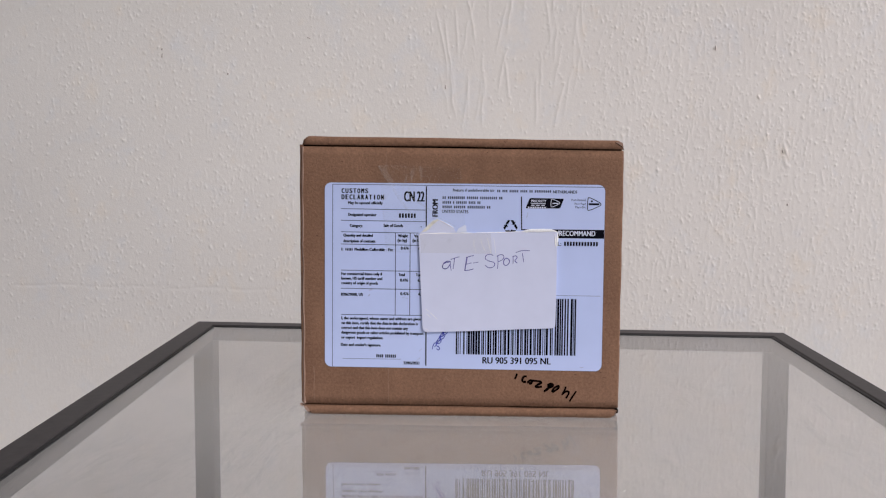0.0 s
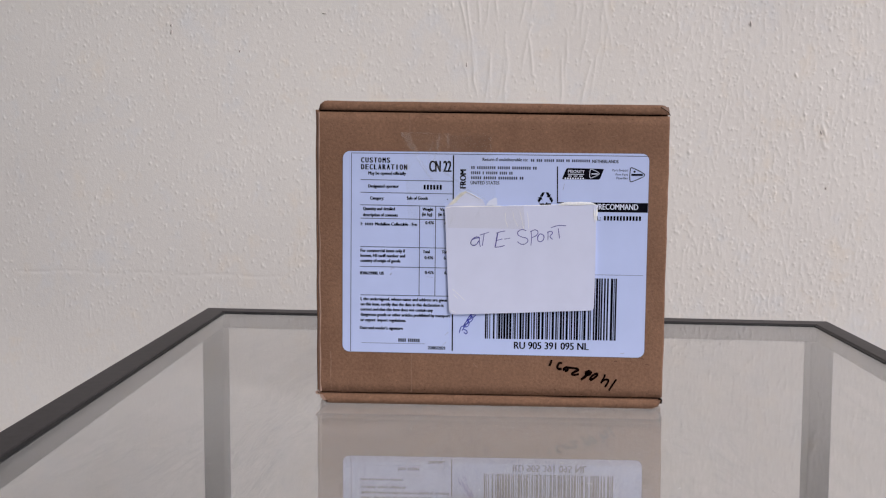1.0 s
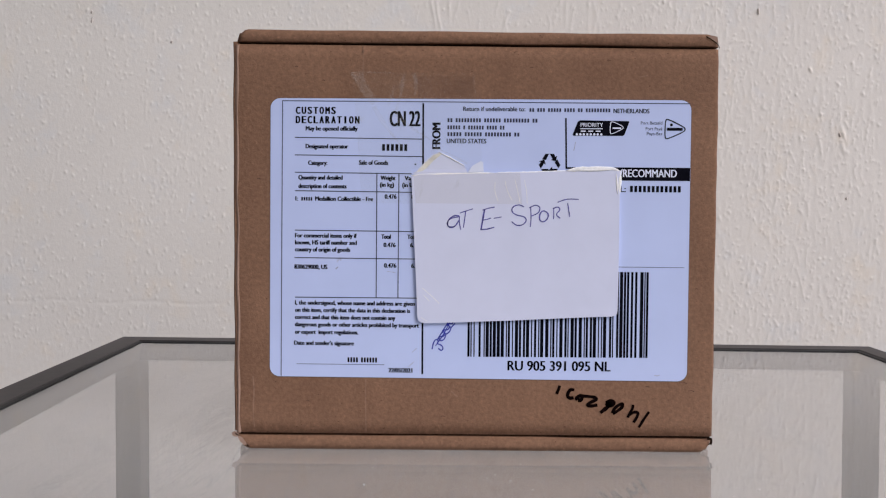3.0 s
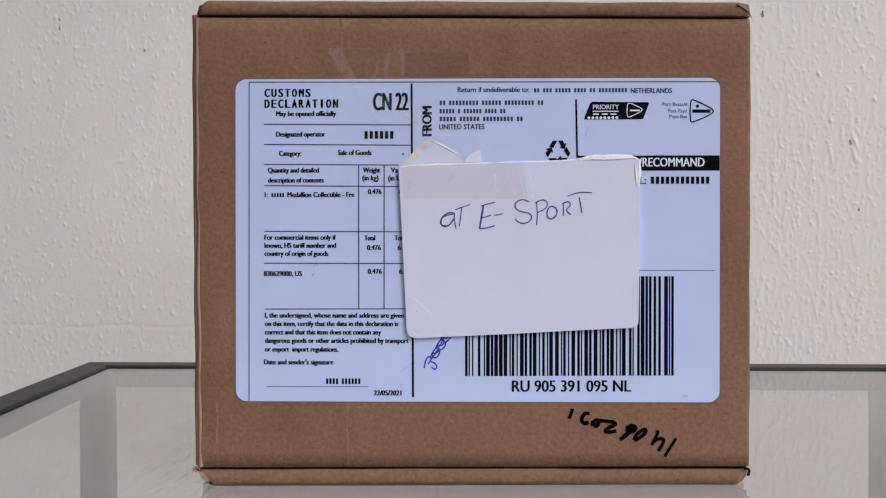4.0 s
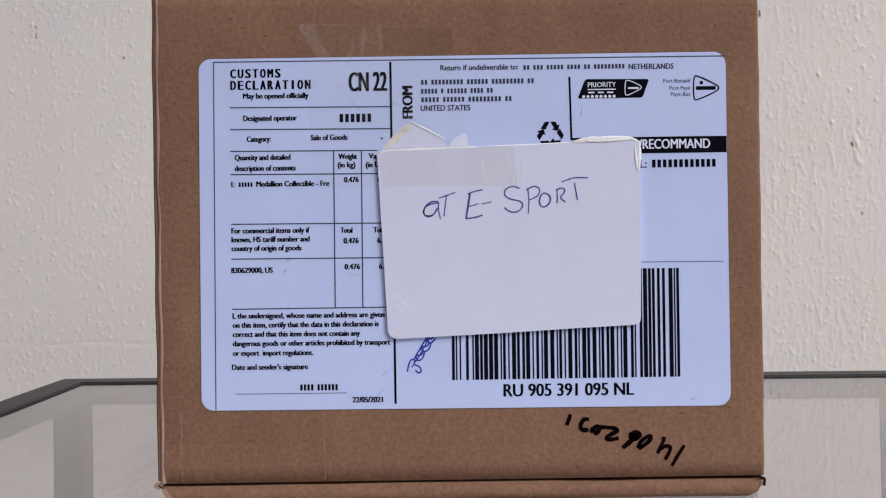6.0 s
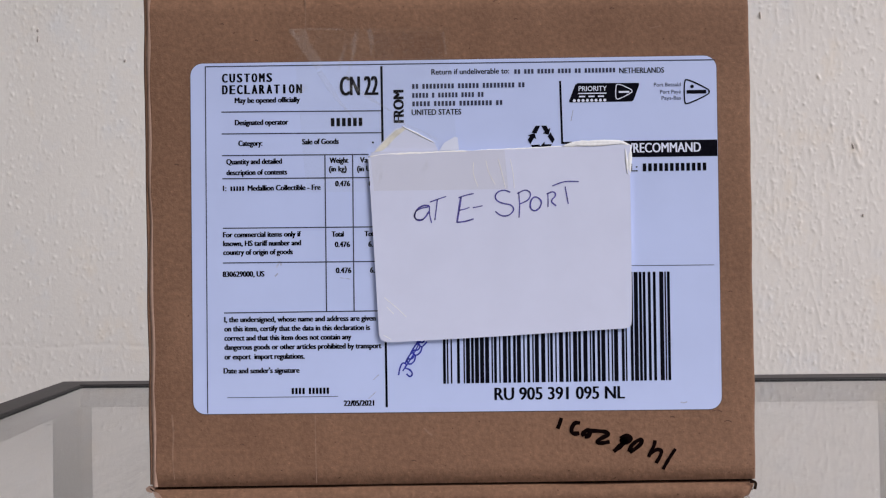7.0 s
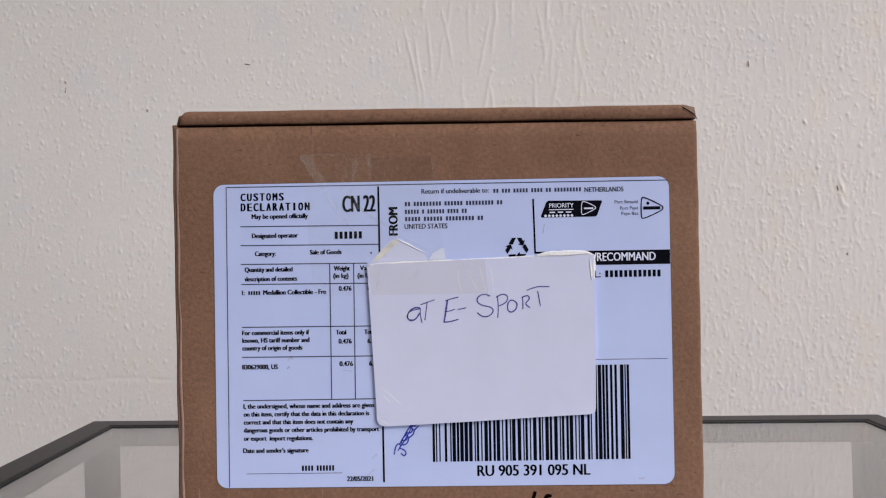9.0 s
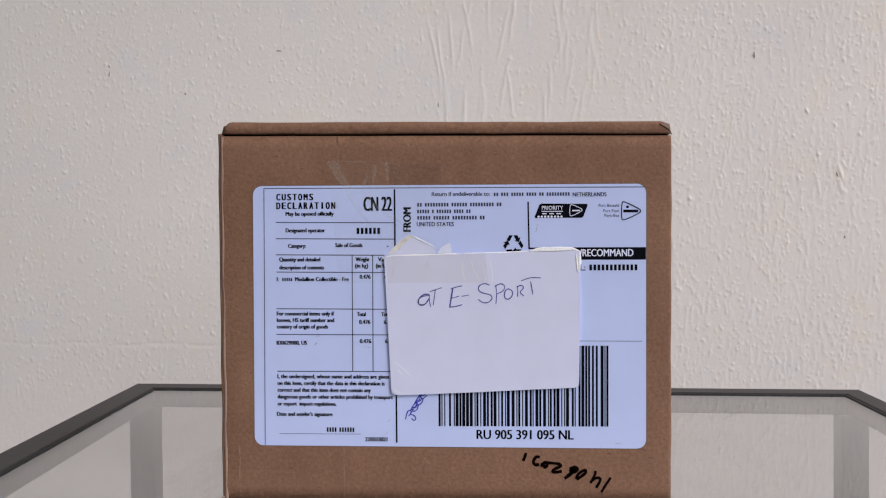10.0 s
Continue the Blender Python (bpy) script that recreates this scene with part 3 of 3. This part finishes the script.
for k in range(3):
    bar(33.9 + k * 2.6, 35.6 + k * 2.6, 112.75, 113.15, WHITE_PRINT, PRINT + 0.05)


def disc(x, z, r, mat, lift, name):
    return part(name, flat([(x + r * math.cos(radians(24 * k)), z + r * math.sin(radians(24 * k))) for k in range(15)], lift), mat, label_sheet)


for k in range(8):
    disc(32.6 + 1.2 * k, 111.85, 0.42, WHITE_PRINT, PRINT + 0.05, "stamp_dot")


def ribbon(points, width, lift, mat, name, parent, closed=False, taper=0.0, rounds=3):
    """A pen stroke: the points are smoothed by corner cutting and drawn out to an even width."""
    p = [Vector(q) for q in points]
    for _ in range(rounds):
        q = []
        n = len(p)
        for k in range(n if closed else n - 1):
            a, b = p[k], p[(k + 1) % n]
            q += [a.lerp(b, 0.25), a.lerp(b, 0.75)]
        p = q if closed else [p[0]] + q[1:-1] + [p[-1]]
    bm = bmesh.new()
    n = len(p)
    pairs = []
    for k in range(n):
        a, b = (p[k - 1], p[(k + 1) % n]) if closed else (p[max(0, k - 1)], p[min(n - 1, k + 1)])
        d = (b - a).normalized()
        w = width / 2 * (1 + 0.25 * noise.noise(Vector((p[k].x * 0.9, p[k].y * 0.9, 5))))
        if taper and not closed:
            w *= 1 - taper * (k / (n - 1)) ** 2
        o = Vector((-d.y, d.x)) * w
        pairs.append([bm.verts.new((c.x / 1000, -lift / 1000, c.y / 1000)) for c in (p[k] + o, p[k] - o)])
    for k in range(n if closed else n - 1):
        a, b = pairs[k], pairs[(k + 1) % n]
        bm.faces.new((a[0], a[1], b[1], b[0]))
    return part(name, bm, mat, parent)


ribbon([(63.0, 116.9), (62.9, 110.9), (63.6, 110.3), (69.6, 113.0), (69.9, 113.9), (69.4, 114.6), (63.8, 117.4)], 0.38, PRINT, INK, "postal_mark", label_sheet, True)
bar(63.6, 69.0, 113.3, 114.3)
disc(65.1, 115.3, 0.5, INK, PRINT, "crown_dot")
ribbon([(44.1, 115.9), (44.0, 112.4), (44.6, 111.9), (48.4, 113.8), (48.6, 114.3), (48.2, 114.8), (44.8, 116.4)], 0.24, PRINT + 0.05, WHITE_PRINT, "postal_mark", label_sheet, True)
bar(44.9, 47.8, 113.8, 114.3, WHITE_PRINT, PRINT + 0.05)
text("Port Betaald", 54.6, 115.4, 7.4, 1.05, 0.0, INK_THIN)
text("Port Pay\u00e9", 56.3, 113.4, 5.7, 1.05, 0.0, INK_THIN)
text("Pays-Bas", 56.7, 111.7, 5.3, 1.05, 0.0, INK_THIN)

# recycling triangle: three bent arrows round a centre
for turn in (0, 120, 240):
    for shape in ([(-1.75, 2.2), (-0.25, 2.2), (-1.5, -0.1), (-3.1, 0.1)], [(0.05, 2.2), (1.2, 0.3), (0.5, -0.1), (2.5, -0.55), (3.0, 1.5), (2.3, 1.1), (1.75, 2.2)]):
        pts = []
        for a, b in shape:
            a, b = a * 0.92, b + 1.5
            c, s = math.cos(radians(turn)), math.sin(radians(turn))
            pts.append((23.3 + (a * c - b * s) * 0.93, 101.6 + (a * s + b * c) * 0.93))
        part("recycling_arrow", flat(pts, PRINT), INK, label_sheet)

# barcode of the tracking number: widths of bars and gaps in modules
CODE = "211214" "231131" "213131" "321122" "123122" "213212" "221132" "321122" "123221" "123122" "321122" "213212" "113321" "132131" "212222" "2331112"
unit = 62.7 / sum(int(c) for c in CODE)
at = -4.6
for k, c in enumerate(CODE):
    w = int(c) * unit
    if k % 2 == 0:
        bar(at - 0.02, at + w + 0.02, 33.95 + 0.0055 * (at + 4.6), 64.2, INK, PRINT, "barcode_bar")
    at += w
text("RU 905 391 095 NL", 9.4, 29.3, 36.0, 3.4, 0.036, tilt=0.003)

# blue scrawl, partly under the card: looped figures climbing to the upper edge
SCRAWL = dict(mat=PEN_DARK, name="pen_scrawl", parent=label_sheet)
ribbon([(-17.0, 36.4), (-16.6, 38.6), (-15.8, 40.0), (-14.6, 39.4), (-15.4, 38.4), (-13.8, 38.0), (-13.0, 36.8), (-13.8, 35.8), (-14.8, 36.8)], 0.42, PRINT, **SCRAWL)
ribbon([(-15.2, 39.6), (-13.6, 42.6), (-12.4, 42.4), (-13.0, 40.8), (-14.8, 41.0), (-14.2, 39.2), (-12.6, 40.0), (-12.2, 41.8)], 0.42, PRINT + 0.02, **SCRAWL)
ribbon([(-13.6, 42.4), (-12.0, 45.2), (-10.8, 44.8), (-11.4, 43.2), (-13.2, 43.4), (-12.4, 41.6), (-10.8, 42.6), (-10.4, 44.2)], 0.42, PRINT + 0.04, **SCRAWL)
ribbon([(-12.2, 44.6), (-10.8, 47.4), (-9.4, 47.0), (-10.0, 45.2), (-11.8, 45.8), (-10.6, 43.8), (-9.0, 45.6)], 0.40, PRINT + 0.06, **SCRAWL)
ribbon([(-15.8, 37.6), (-13.2, 41.4), (-11.6, 44.4), (-9.8, 48.0)], 0.34, PRINT + 0.08, **SCRAWL)

# smudges on the label
for pts, w in (([(-50.6, 66.6), (-49.6, 68.6), (-49.2, 67.2)], 0.5), ([(-51.0, 64.2), (-50.2, 65.0)], 0.4), ([(-24.0, 35.2), (-23.0, 36.2), (-22.4, 36.6)], 0.25), ([(-25.4, 30.0), (-23.2, 32.0)], 0.3), ([(52.6, 50.6), (52.9, 49.2)], 0.3), ([(60.6, 28.2), (61.6, 28.0), (62.4, 28.3)], 0.35), ([(31.6, 106.2), (32.2, 109.2)], 0.25), ([(-33.0, 63.6), (-30.0, 63.2)], 0.2)):
    ribbon(pts, w, PRINT - 0.05, DIRT, "smudge", label_sheet)

# ---- taped card ----
CARD_LIFT, CARD_T = 0.45, 0.95
FACE = CARD_LIFT + CARD_T + 0.08


def card_outline():
    """Tilted card: rounded lower corners, an uneven torn upper edge."""
    rng = random.Random(4)
    out = [(-24.6, 96.6)]
    out += [(-22.3 - 2.25 * ((96 - z) / 45.0 - 1) * -1 + rng.uniform(-0.03, 0.03), z) for z in (90.0, 80.0, 70.0, 60.0, 51.0)]
    out += [(-22.25, 47.9), (-21.7, 46.5), (-20.4, 45.7), (-18.8, 45.6)]
    out += [(10.0, 46.9), (30.0, 48.0), (45.2, 48.7), (46.6, 49.0), (47.2, 49.7), (47.35, 51.0)]
    out += [(47.5 + rng.uniform(-0.05, 0.05), z) for z in (60.0, 72.0, 84.0, 92.0)]
    for k in range(25):
        x = 47.6 - 72.0 * k / 25
        out.append((x, 99.5 - 2.2 * k / 25 + rng.uniform(-0.16, 0.16)))
    return out


card = on_face(part("note_card", sheet(card_outline(), CARD_LIFT, CARD_T), CARD, parcel, "white paper card with torn top edge and handwritten words"))


def fibre_roll(points, radius, mat, name, parent, lift, seed):
    """A lumpy rolled-back strip of torn paper along the points."""
    bm = bmesh.new()
    rings, n = [], 8
    p = [Vector(q) for q in points]
    dense = []
    for a, b in zip(p, p[1:]):
        m = max(2, int((b - a).length / 0.9))
        dense += [a.lerp(b, k / m) for k in range(m)]
    dense.append(p[-1])
    for k, c in enumerate(dense):
        d = (dense[min(k + 1, len(dense) - 1)] - dense[max(k - 1, 0)]).normalized()
        side = Vector((-d.y, d.x))
        fade = min(1, 0.25 + k / 4, 0.25 + (len(dense) - 1 - k) / 4)
        ring = []
        for i in range(n):
            a = 2 * math.pi * i / n
            q = Vector((c.x * 0.8, c.y * 0.8, i * 0.7 + seed))
            r = radius * fade * (1 + 0.55 * noise.noise(q))
            o = side * math.cos(a) * r
            ring.append(bm.verts.new(((c.x + o.x) / 1000, -(lift + 0.45 * math.sin(a) * r) / 1000, (c.y + o.y) / 1000)))
        rings.append(ring)
    for a, b in zip(rings, rings[1:]):
        for i in range(n):
            bm.faces.new((a[i], a[(i + 1) % n], b[(i + 1) % n], b[i])).smooth = True
    bm.faces.new(rings[0][::-1])
    bm.faces.new(rings[-1])
    bmesh.ops.recalc_face_normals(bm, faces=bm.faces[:])
    return part(name, bm, mat, parent)


fibre_roll([(-24.8, 97.0), (-15.0, 97.6), (-4.0, 97.9), (4.0, 98.2)], 0.4, CARD_TORN, "torn_edge", card, 1.05, 1)
fibre_roll([(4.0, 98.2), (16.0, 98.5), (26.0, 98.9), (31.0, 99.1)], 0.3, CARD_TORN, "torn_edge", card, 1.1, 2)
fibre_roll([(29.0, 99.1), (34.5, 99.9), (40.5, 100.1), (45.5, 99.9), (47.9, 99.0)], 0.7, CARD_TORN, "torn_edge", card, 1.3, 3)
fibre_roll([(33.0, 99.3), (38.0, 99.5), (44.5, 99.6)], 0.45, CARD_TORN, "torn_edge", card, 1.5, 6)
fibre_roll([(47.6, 99.2), (47.5, 95.0), (47.2, 90.4)], 0.65, CARD_TORN, "torn_edge", card, 1.2, 4)
fibre_roll([(46.3, 98.2), (46.6, 94.0), (46.8, 91.2)], 0.35, CARD_TORN, "torn_edge", card, 1.5, 5)


def torn_flap():
    """Thin peeled ply standing above the card, with yellowed glue."""
    rng = random.Random(9)
    edge = [(-24.2, 97.3), (-22.6, 99.2), (-20.0, 102.0), (-17.2, 104.6), (-15.0, 105.5), (-12.8, 104.4), (-9.4, 102.5), (-6.4, 101.0), (-5.2, 98.4)]
    pts = []
    for a, b in zip(edge, edge[1:]):
        for k in range(4):
            t = k / 4
            pts.append((a[0] + (b[0] - a[0]) * t + rng.uniform(-0.12, 0.12), a[1] + (b[1] - a[1]) * t + rng.uniform(-0.12, 0.12)))
    return pts + [edge[-1]]


part("torn_flap", sheet(torn_flap(), 0.36, 0.06), CARD, card, "peeled paper ply with yellow glue stain")
part("glue_stain", flat([(-23.0, 98.4), (-20.0, 101.6), (-17.0, 104.3), (-15.0, 105.1), (-14.2, 104.6), (-16.0, 103.2), (-17.4, 102.0), (-19.4, 99.8), (-21.0, 98.6)], 0.46), GLUE, card)
fibre_roll([(-15.2, 105.4), (-11.0, 103.3), (-6.2, 100.7)], 0.24, CARD_TORN, "torn_edge", card, 0.5, 8)

# handwriting on the card
def write(points, width, closed=False, rounds=3):
    """A ballpoint stroke on the card, pressed a little harder than its nominal width."""
    return ribbon(points, width * 1.22, FACE, PEN, "handwriting", card, closed, rounds=rounds)


write([(-7.9, 83.2), (-9.6, 83.4), (-11.6, 82.0), (-12.1, 80.0), (-10.9, 79.0), (-9.2, 79.6), (-8.0, 81.6)], 0.37)
write([(-8.0, 82.9), (-11.0, 82.4), (-12.3, 80.6), (-11.6, 79.4), (-9.8, 79.4)], 0.28)
write([(-7.8, 83.2), (-7.9, 81.0), (-7.3, 78.4)], 0.26)
write([(-7.7, 84.2), (-5.4, 85.0), (-3.2, 85.7)], 0.26)
write([(-5.6, 85.0), (-6.0, 82.0), (-6.4, 79.2)], 0.26)
write([(0.9, 85.6), (0.3, 82.0), (-0.3, 78.4)], 0.42, rounds=1)
write([(0.2, 85.3), (2.3, 86.0), (4.4, 86.4)], 0.26)
write([(0.3, 81.8), (1.8, 82.1), (3.2, 82.6)], 0.26)
write([(-0.3, 78.5), (2.0, 78.7), (4.3, 79.4)], 0.33)
write([(4.1, 82.5), (5.4, 82.7), (6.8, 83.0)], 0.26)
write([(14.5, 86.6), (12.8, 87.4), (10.6, 86.6), (10.2, 84.8), (12.0, 83.6), (14.8, 83.2), (15.6, 81.8), (14.2, 80.2), (12.0, 80.0), (10.3, 81.4)], 0.31)
write([(16.8, 86.7), (17.1, 83.0), (16.8, 79.6)], 0.26)
write([(16.4, 86.2), (18.6, 87.4), (20.3, 86.4), (19.6, 84.4), (17.2, 83.4)], 0.28)
write([(21.2, 85.5), (20.0, 84.2), (19.9, 82.0), (21.2, 81.2), (22.8, 82.4), (23.1, 84.4)], 0.36, closed=True)
write([(24.8, 86.0), (24.9, 84.0), (24.8, 82.4)], 0.26)
write([(24.5, 86.0), (26.4, 86.8), (27.2, 85.6), (25.4, 84.0), (27.1, 82.7)], 0.32, rounds=2)
write([(26.1, 88.2), (29.4, 89.5), (33.4, 89.3)], 0.28)
write([(29.6, 88.0), (30.0, 85.6), (30.4, 83.2)], 0.28)
# creases pressed into the card
for pts in ([(7.9, 95.4), (8.6, 92.0), (10.4, 88.8)], [(11.3, 95.8), (12.4, 91.6), (13.2, 87.8)], [(14.6, 95.8), (15.4, 92.0), (15.6, 87.8)], [(4.5, 95.0), (4.2, 92.0), (5.6, 88.4)], [(-20.6, 58.0), (-17.0, 55.0), (-14.6, 52.6)], [(-20.0, 55.4), (-18.0, 53.4)], [(-20.9, 47.6), (-18.8, 46.4)]):
    ribbon(pts, 0.18, FACE - 0.02, CARD_TORN, "crease", card)


def tape_piece(x0, x1, z0, z1, drift, lift, seed):
    """A strip of clear tape from z1 down to z0, slightly askew, with shallow wrinkles."""
    bm = bmesh.new()
    rows, cols = 40, 30
    grid = []
    for j in range(rows + 1):
        z = z1 + (z0 - z1) * j / rows
        ring = []
        for i in range(cols + 1):
            x = x0 + (x1 - x0) * i / cols + drift * j / rows
            up = lift + 0.10 * noise.noise(Vector((x * 0.25, z * 0.12, seed)))
            ring.append(bm.verts.new((x / 1000, -up / 1000, z / 1000)))
        grid.append(ring)
    for a, b in zip(grid, grid[1:]):
        for k in range(cols):
            bm.faces.new((a[k], b[k], b[k + 1], a[k + 1])).smooth = True
    return bm


for bm, mat in ((tape_piece(-45.4, -2.6, 99.4, 132.8, 2.6, 0.78, 1), TAPE), (tape_piece(-43.0, -24.9, 87.4, 99.4, 1.2, 0.55, 4), TAPE), (tape_piece(-24.0, 13.0, 87.5, 98.3, 0.9, FACE + 0.16, 2), TAPE_CARD)):
    tape = on_face(part("adhesive_tape", bm, mat, parcel, "clear wrinkled adhesive tape holding the card"))
    tape.visible_shadow = False
on_face(part("tape_scrap", flat([(-5.0, 98.4), (-3.6, 100.6), (-0.6, 102.3), (0.2, 102.0), (0.5, 98.6)], 0.85), WHITE_PRINT, parcel, "crumpled scrap of clear tape"))

TAPE_GLARE = tape_material("tape_glare_haze", (0.99, 0.99, 0.99, 1), 0.07)
TAPE_DARK = tape_material("bonded_adhesive_tape", (0.90, 0.885, 0.885, 1), 0.0)
# hazy ribbons paint the glare on the tape's wrinkles and its pale edges
GLARES = (([(-43.4, 132.2), (-42.2, 128.6), (-39.4, 124.6), (-37.6, 122.0)], 3.4, 0.3), ([(-46.2, 132.6), (-40.0, 132.9), (-31.0, 132.6)], 0.5, 0.3), ([(-45.6, 132.4), (-44.6, 130.6), (-43.2, 130.0)], 1.2, 0.3), ([(-24.0, 132.6), (-23.2, 129.0), (-23.6, 125.0)], 1.4, 0.6), ([(-28.6, 117.0), (-25.0, 113.8), (-21.0, 111.4), (-18.2, 109.6)], 1.0, 0.5), ([(-38.0, 121.0), (-33.0, 113.0), (-27.0, 106.0)], 1.6, 0.9), ([(-16.2, 106.6), (-12.6, 105.2), (-8.6, 103.2), (-5.4, 101.4)], 0.7, 0.2), ([(-3.4, 131.5), (-3.2, 128.0), (-2.6, 125.0)], 0.5, 0.4))
for pts, w, thin in GLARES:
    fold = on_face(ribbon(pts, w, 0.95, TAPE_GLARE, "tape_glare", parcel, taper=thin))
    fold.visible_shadow = False
patch = on_face(part("adhesive_tape", tape_piece(-23.0, -3.6, 124.4, 131.6, 0.4, 0.5, 6), TAPE_DARK, parcel, "clear adhesive tape pressed flat on the cardboard"))
patch.visible_shadow = False

# ---- date in black marker, written the other way up ----
PENCIL = dict(mat=MARKER, name="marker_stroke", parent=parcel)
on_face(ribbon([(27.8, 24.2), (27.4, 22.8), (26.7, 21.2)], 1.1, lift=0.12, **PENCIL))
on_face(ribbon([(32.9, 22.7), (31.6, 22.9), (30.8, 21.9), (30.4, 20.5), (31.3, 19.7), (32.7, 20.0)], 1.2, lift=0.14, **PENCIL))
on_face(ribbon([(34.1, 19.3), (33.6, 19.8), (34.8, 20.9), (35.7, 20.4), (35.3, 19.2), (34.1, 19.0)], 1.3, lift=0.16, **PENCIL))
on_face(ribbon([(35.7, 20.6), (38.1, 20.5), (40.3, 20.2), (40.8, 19.4), (38.8, 18.6), (37.4, 17.6), (38.2, 17.0), (41.0, 17.5)], 1.15, lift=0.18, **PENCIL))
on_face(ribbon([(44.0, 18.2), (45.5, 19.3), (46.8, 18.6), (46.3, 17.4), (44.7, 17.3), (44.1, 18.0), (46.0, 18.3), (43.8, 16.2), (42.0, 14.8)], 1.3, lift=0.12, **PENCIL))
on_face(ribbon([(46.3, 14.7), (46.6, 16.0), (48.2, 17.6), (49.9, 18.2), (49.7, 16.9), (48.1, 15.6), (46.4, 14.5)], 1.05, lift=0.14, **PENCIL))
on_face(ribbon([(53.4, 17.8), (53.3, 16.5), (52.3, 14.9), (51.6, 13.2)], 0.95, lift=0.16, **PENCIL))
on_face(ribbon([(51.9, 14.0), (53.8, 15.4), (55.3, 15.0), (54.8, 13.4), (53.6, 11.5)], 1.0, lift=0.18, **PENCIL))
on_face(ribbon([(59.0, 15.4), (57.1, 12.6), (55.5, 9.8)], 0.95, lift=0.12, **PENCIL))

# ---- wear on the cardboard ----
SCUFF = dict(mat=CREASE, name="scuff", parent=parcel)
ribbon([(-82.5, 27.0), (-82.0, 21.0), (-82.6, 15.0), (-82.0, 8.0)], 0.5, 0.05, taper=0.5, **SCUFF)
ribbon([(-9.0, 22.0), (-7.6, 20.4), (-6.6, 19.8)], 0.5, 0.05, **SCUFF)
ribbon([(-40.6, 26.0), (-40.7, 17.0), (-40.5, 6.4)], 0.3, 0.05, **SCUFF)
ribbon([(-41.6, 148.6), (-41.5, 143.0), (-41.7, 131.5)], 0.3, 0.05, **SCUFF)
ribbon([(59.0, 137.0), (62.0, 137.6)], 0.3, 0.05, **SCUFF)

# corners: slits, a peeled ply and dents where the folds meet
SPECK = plain("dark_kraft_fleck", (0.10, 0.048, 0.028), 0.9, 500, 0.2)
# dark ribbons paint the shade inside the corner slits
SLIT_SHADE = dict(mat=GAP_SHADE, name="slit_shade", parent=parcel)
ribbon([(82.8, 151.4), (84.8, 150.3), (86.9, 148.8), (87.6, 147.2)], 0.35, 0.75, taper=0.3, **SLIT_SHADE)
ribbon([(84.6, 5.3), (86.0, 5.2), (86.3, 4.6), (85.9, 3.0)], 0.9, 0.75, **SLIT_SHADE)
ribbon([(-89.0, 5.8), (-87.4, 4.6), (-85.4, 2.2), (-84.0, 0.9)], 0.4, 0.75, **SLIT_SHADE)
part("peeled_ply", sheet([(83.2, 151.3), (84.4, 151.9), (86.8, 151.4), (87.2, 148.9), (85.6, 150.0)], 0.2, 0.35), KRAFT_EDGE, parcel, "peeled cardboard ply at a crushed corner")
part("peeled_ply", sheet([(-88.2, 5.0), (-86.6, 4.4), (-84.6, 1.6), (-85.8, 1.4), (-87.4, 3.0)], 0.55, 0.25), KRAFT_EDGE, parcel, "peeled cardboard ply at a crushed corner")
part("peeled_ply", sheet([(-90.4, 5.8), (-89.2, 6.6), (-87.8, 5.4), (-88.6, 4.4), (-90.0, 4.9)], 0.2, 0.5), KRAFT_EDGE, parcel, "crushed cardboard ear sticking out at a corner")
for k, (x, z, w) in enumerate(((76.0, 25.5, 1.6), (79.0, 22.5, 1.2), (63.0, 24.0, 0.8), (-62.0, 18.0, 0.7), (-12.0, 12.5, 0.8), (20.0, 140.5, 0.6), (48.0, 143.0, 0.7), (-66.0, 141.0, 0.6), (-56.0, 136.0, 0.5), (77.5, 95.0, 0.7), (80.5, 60.0, 0.6), (-80.0, 100.0, 0.7))):
    ribbon([(x - w, z), (x, z + 0.3 * w), (x + w * 0.8, z - 0.2 * w)], 0.22 + 0.06 * (k % 3), 0.04, SPECK, "dark_speck", parcel, rounds=2)
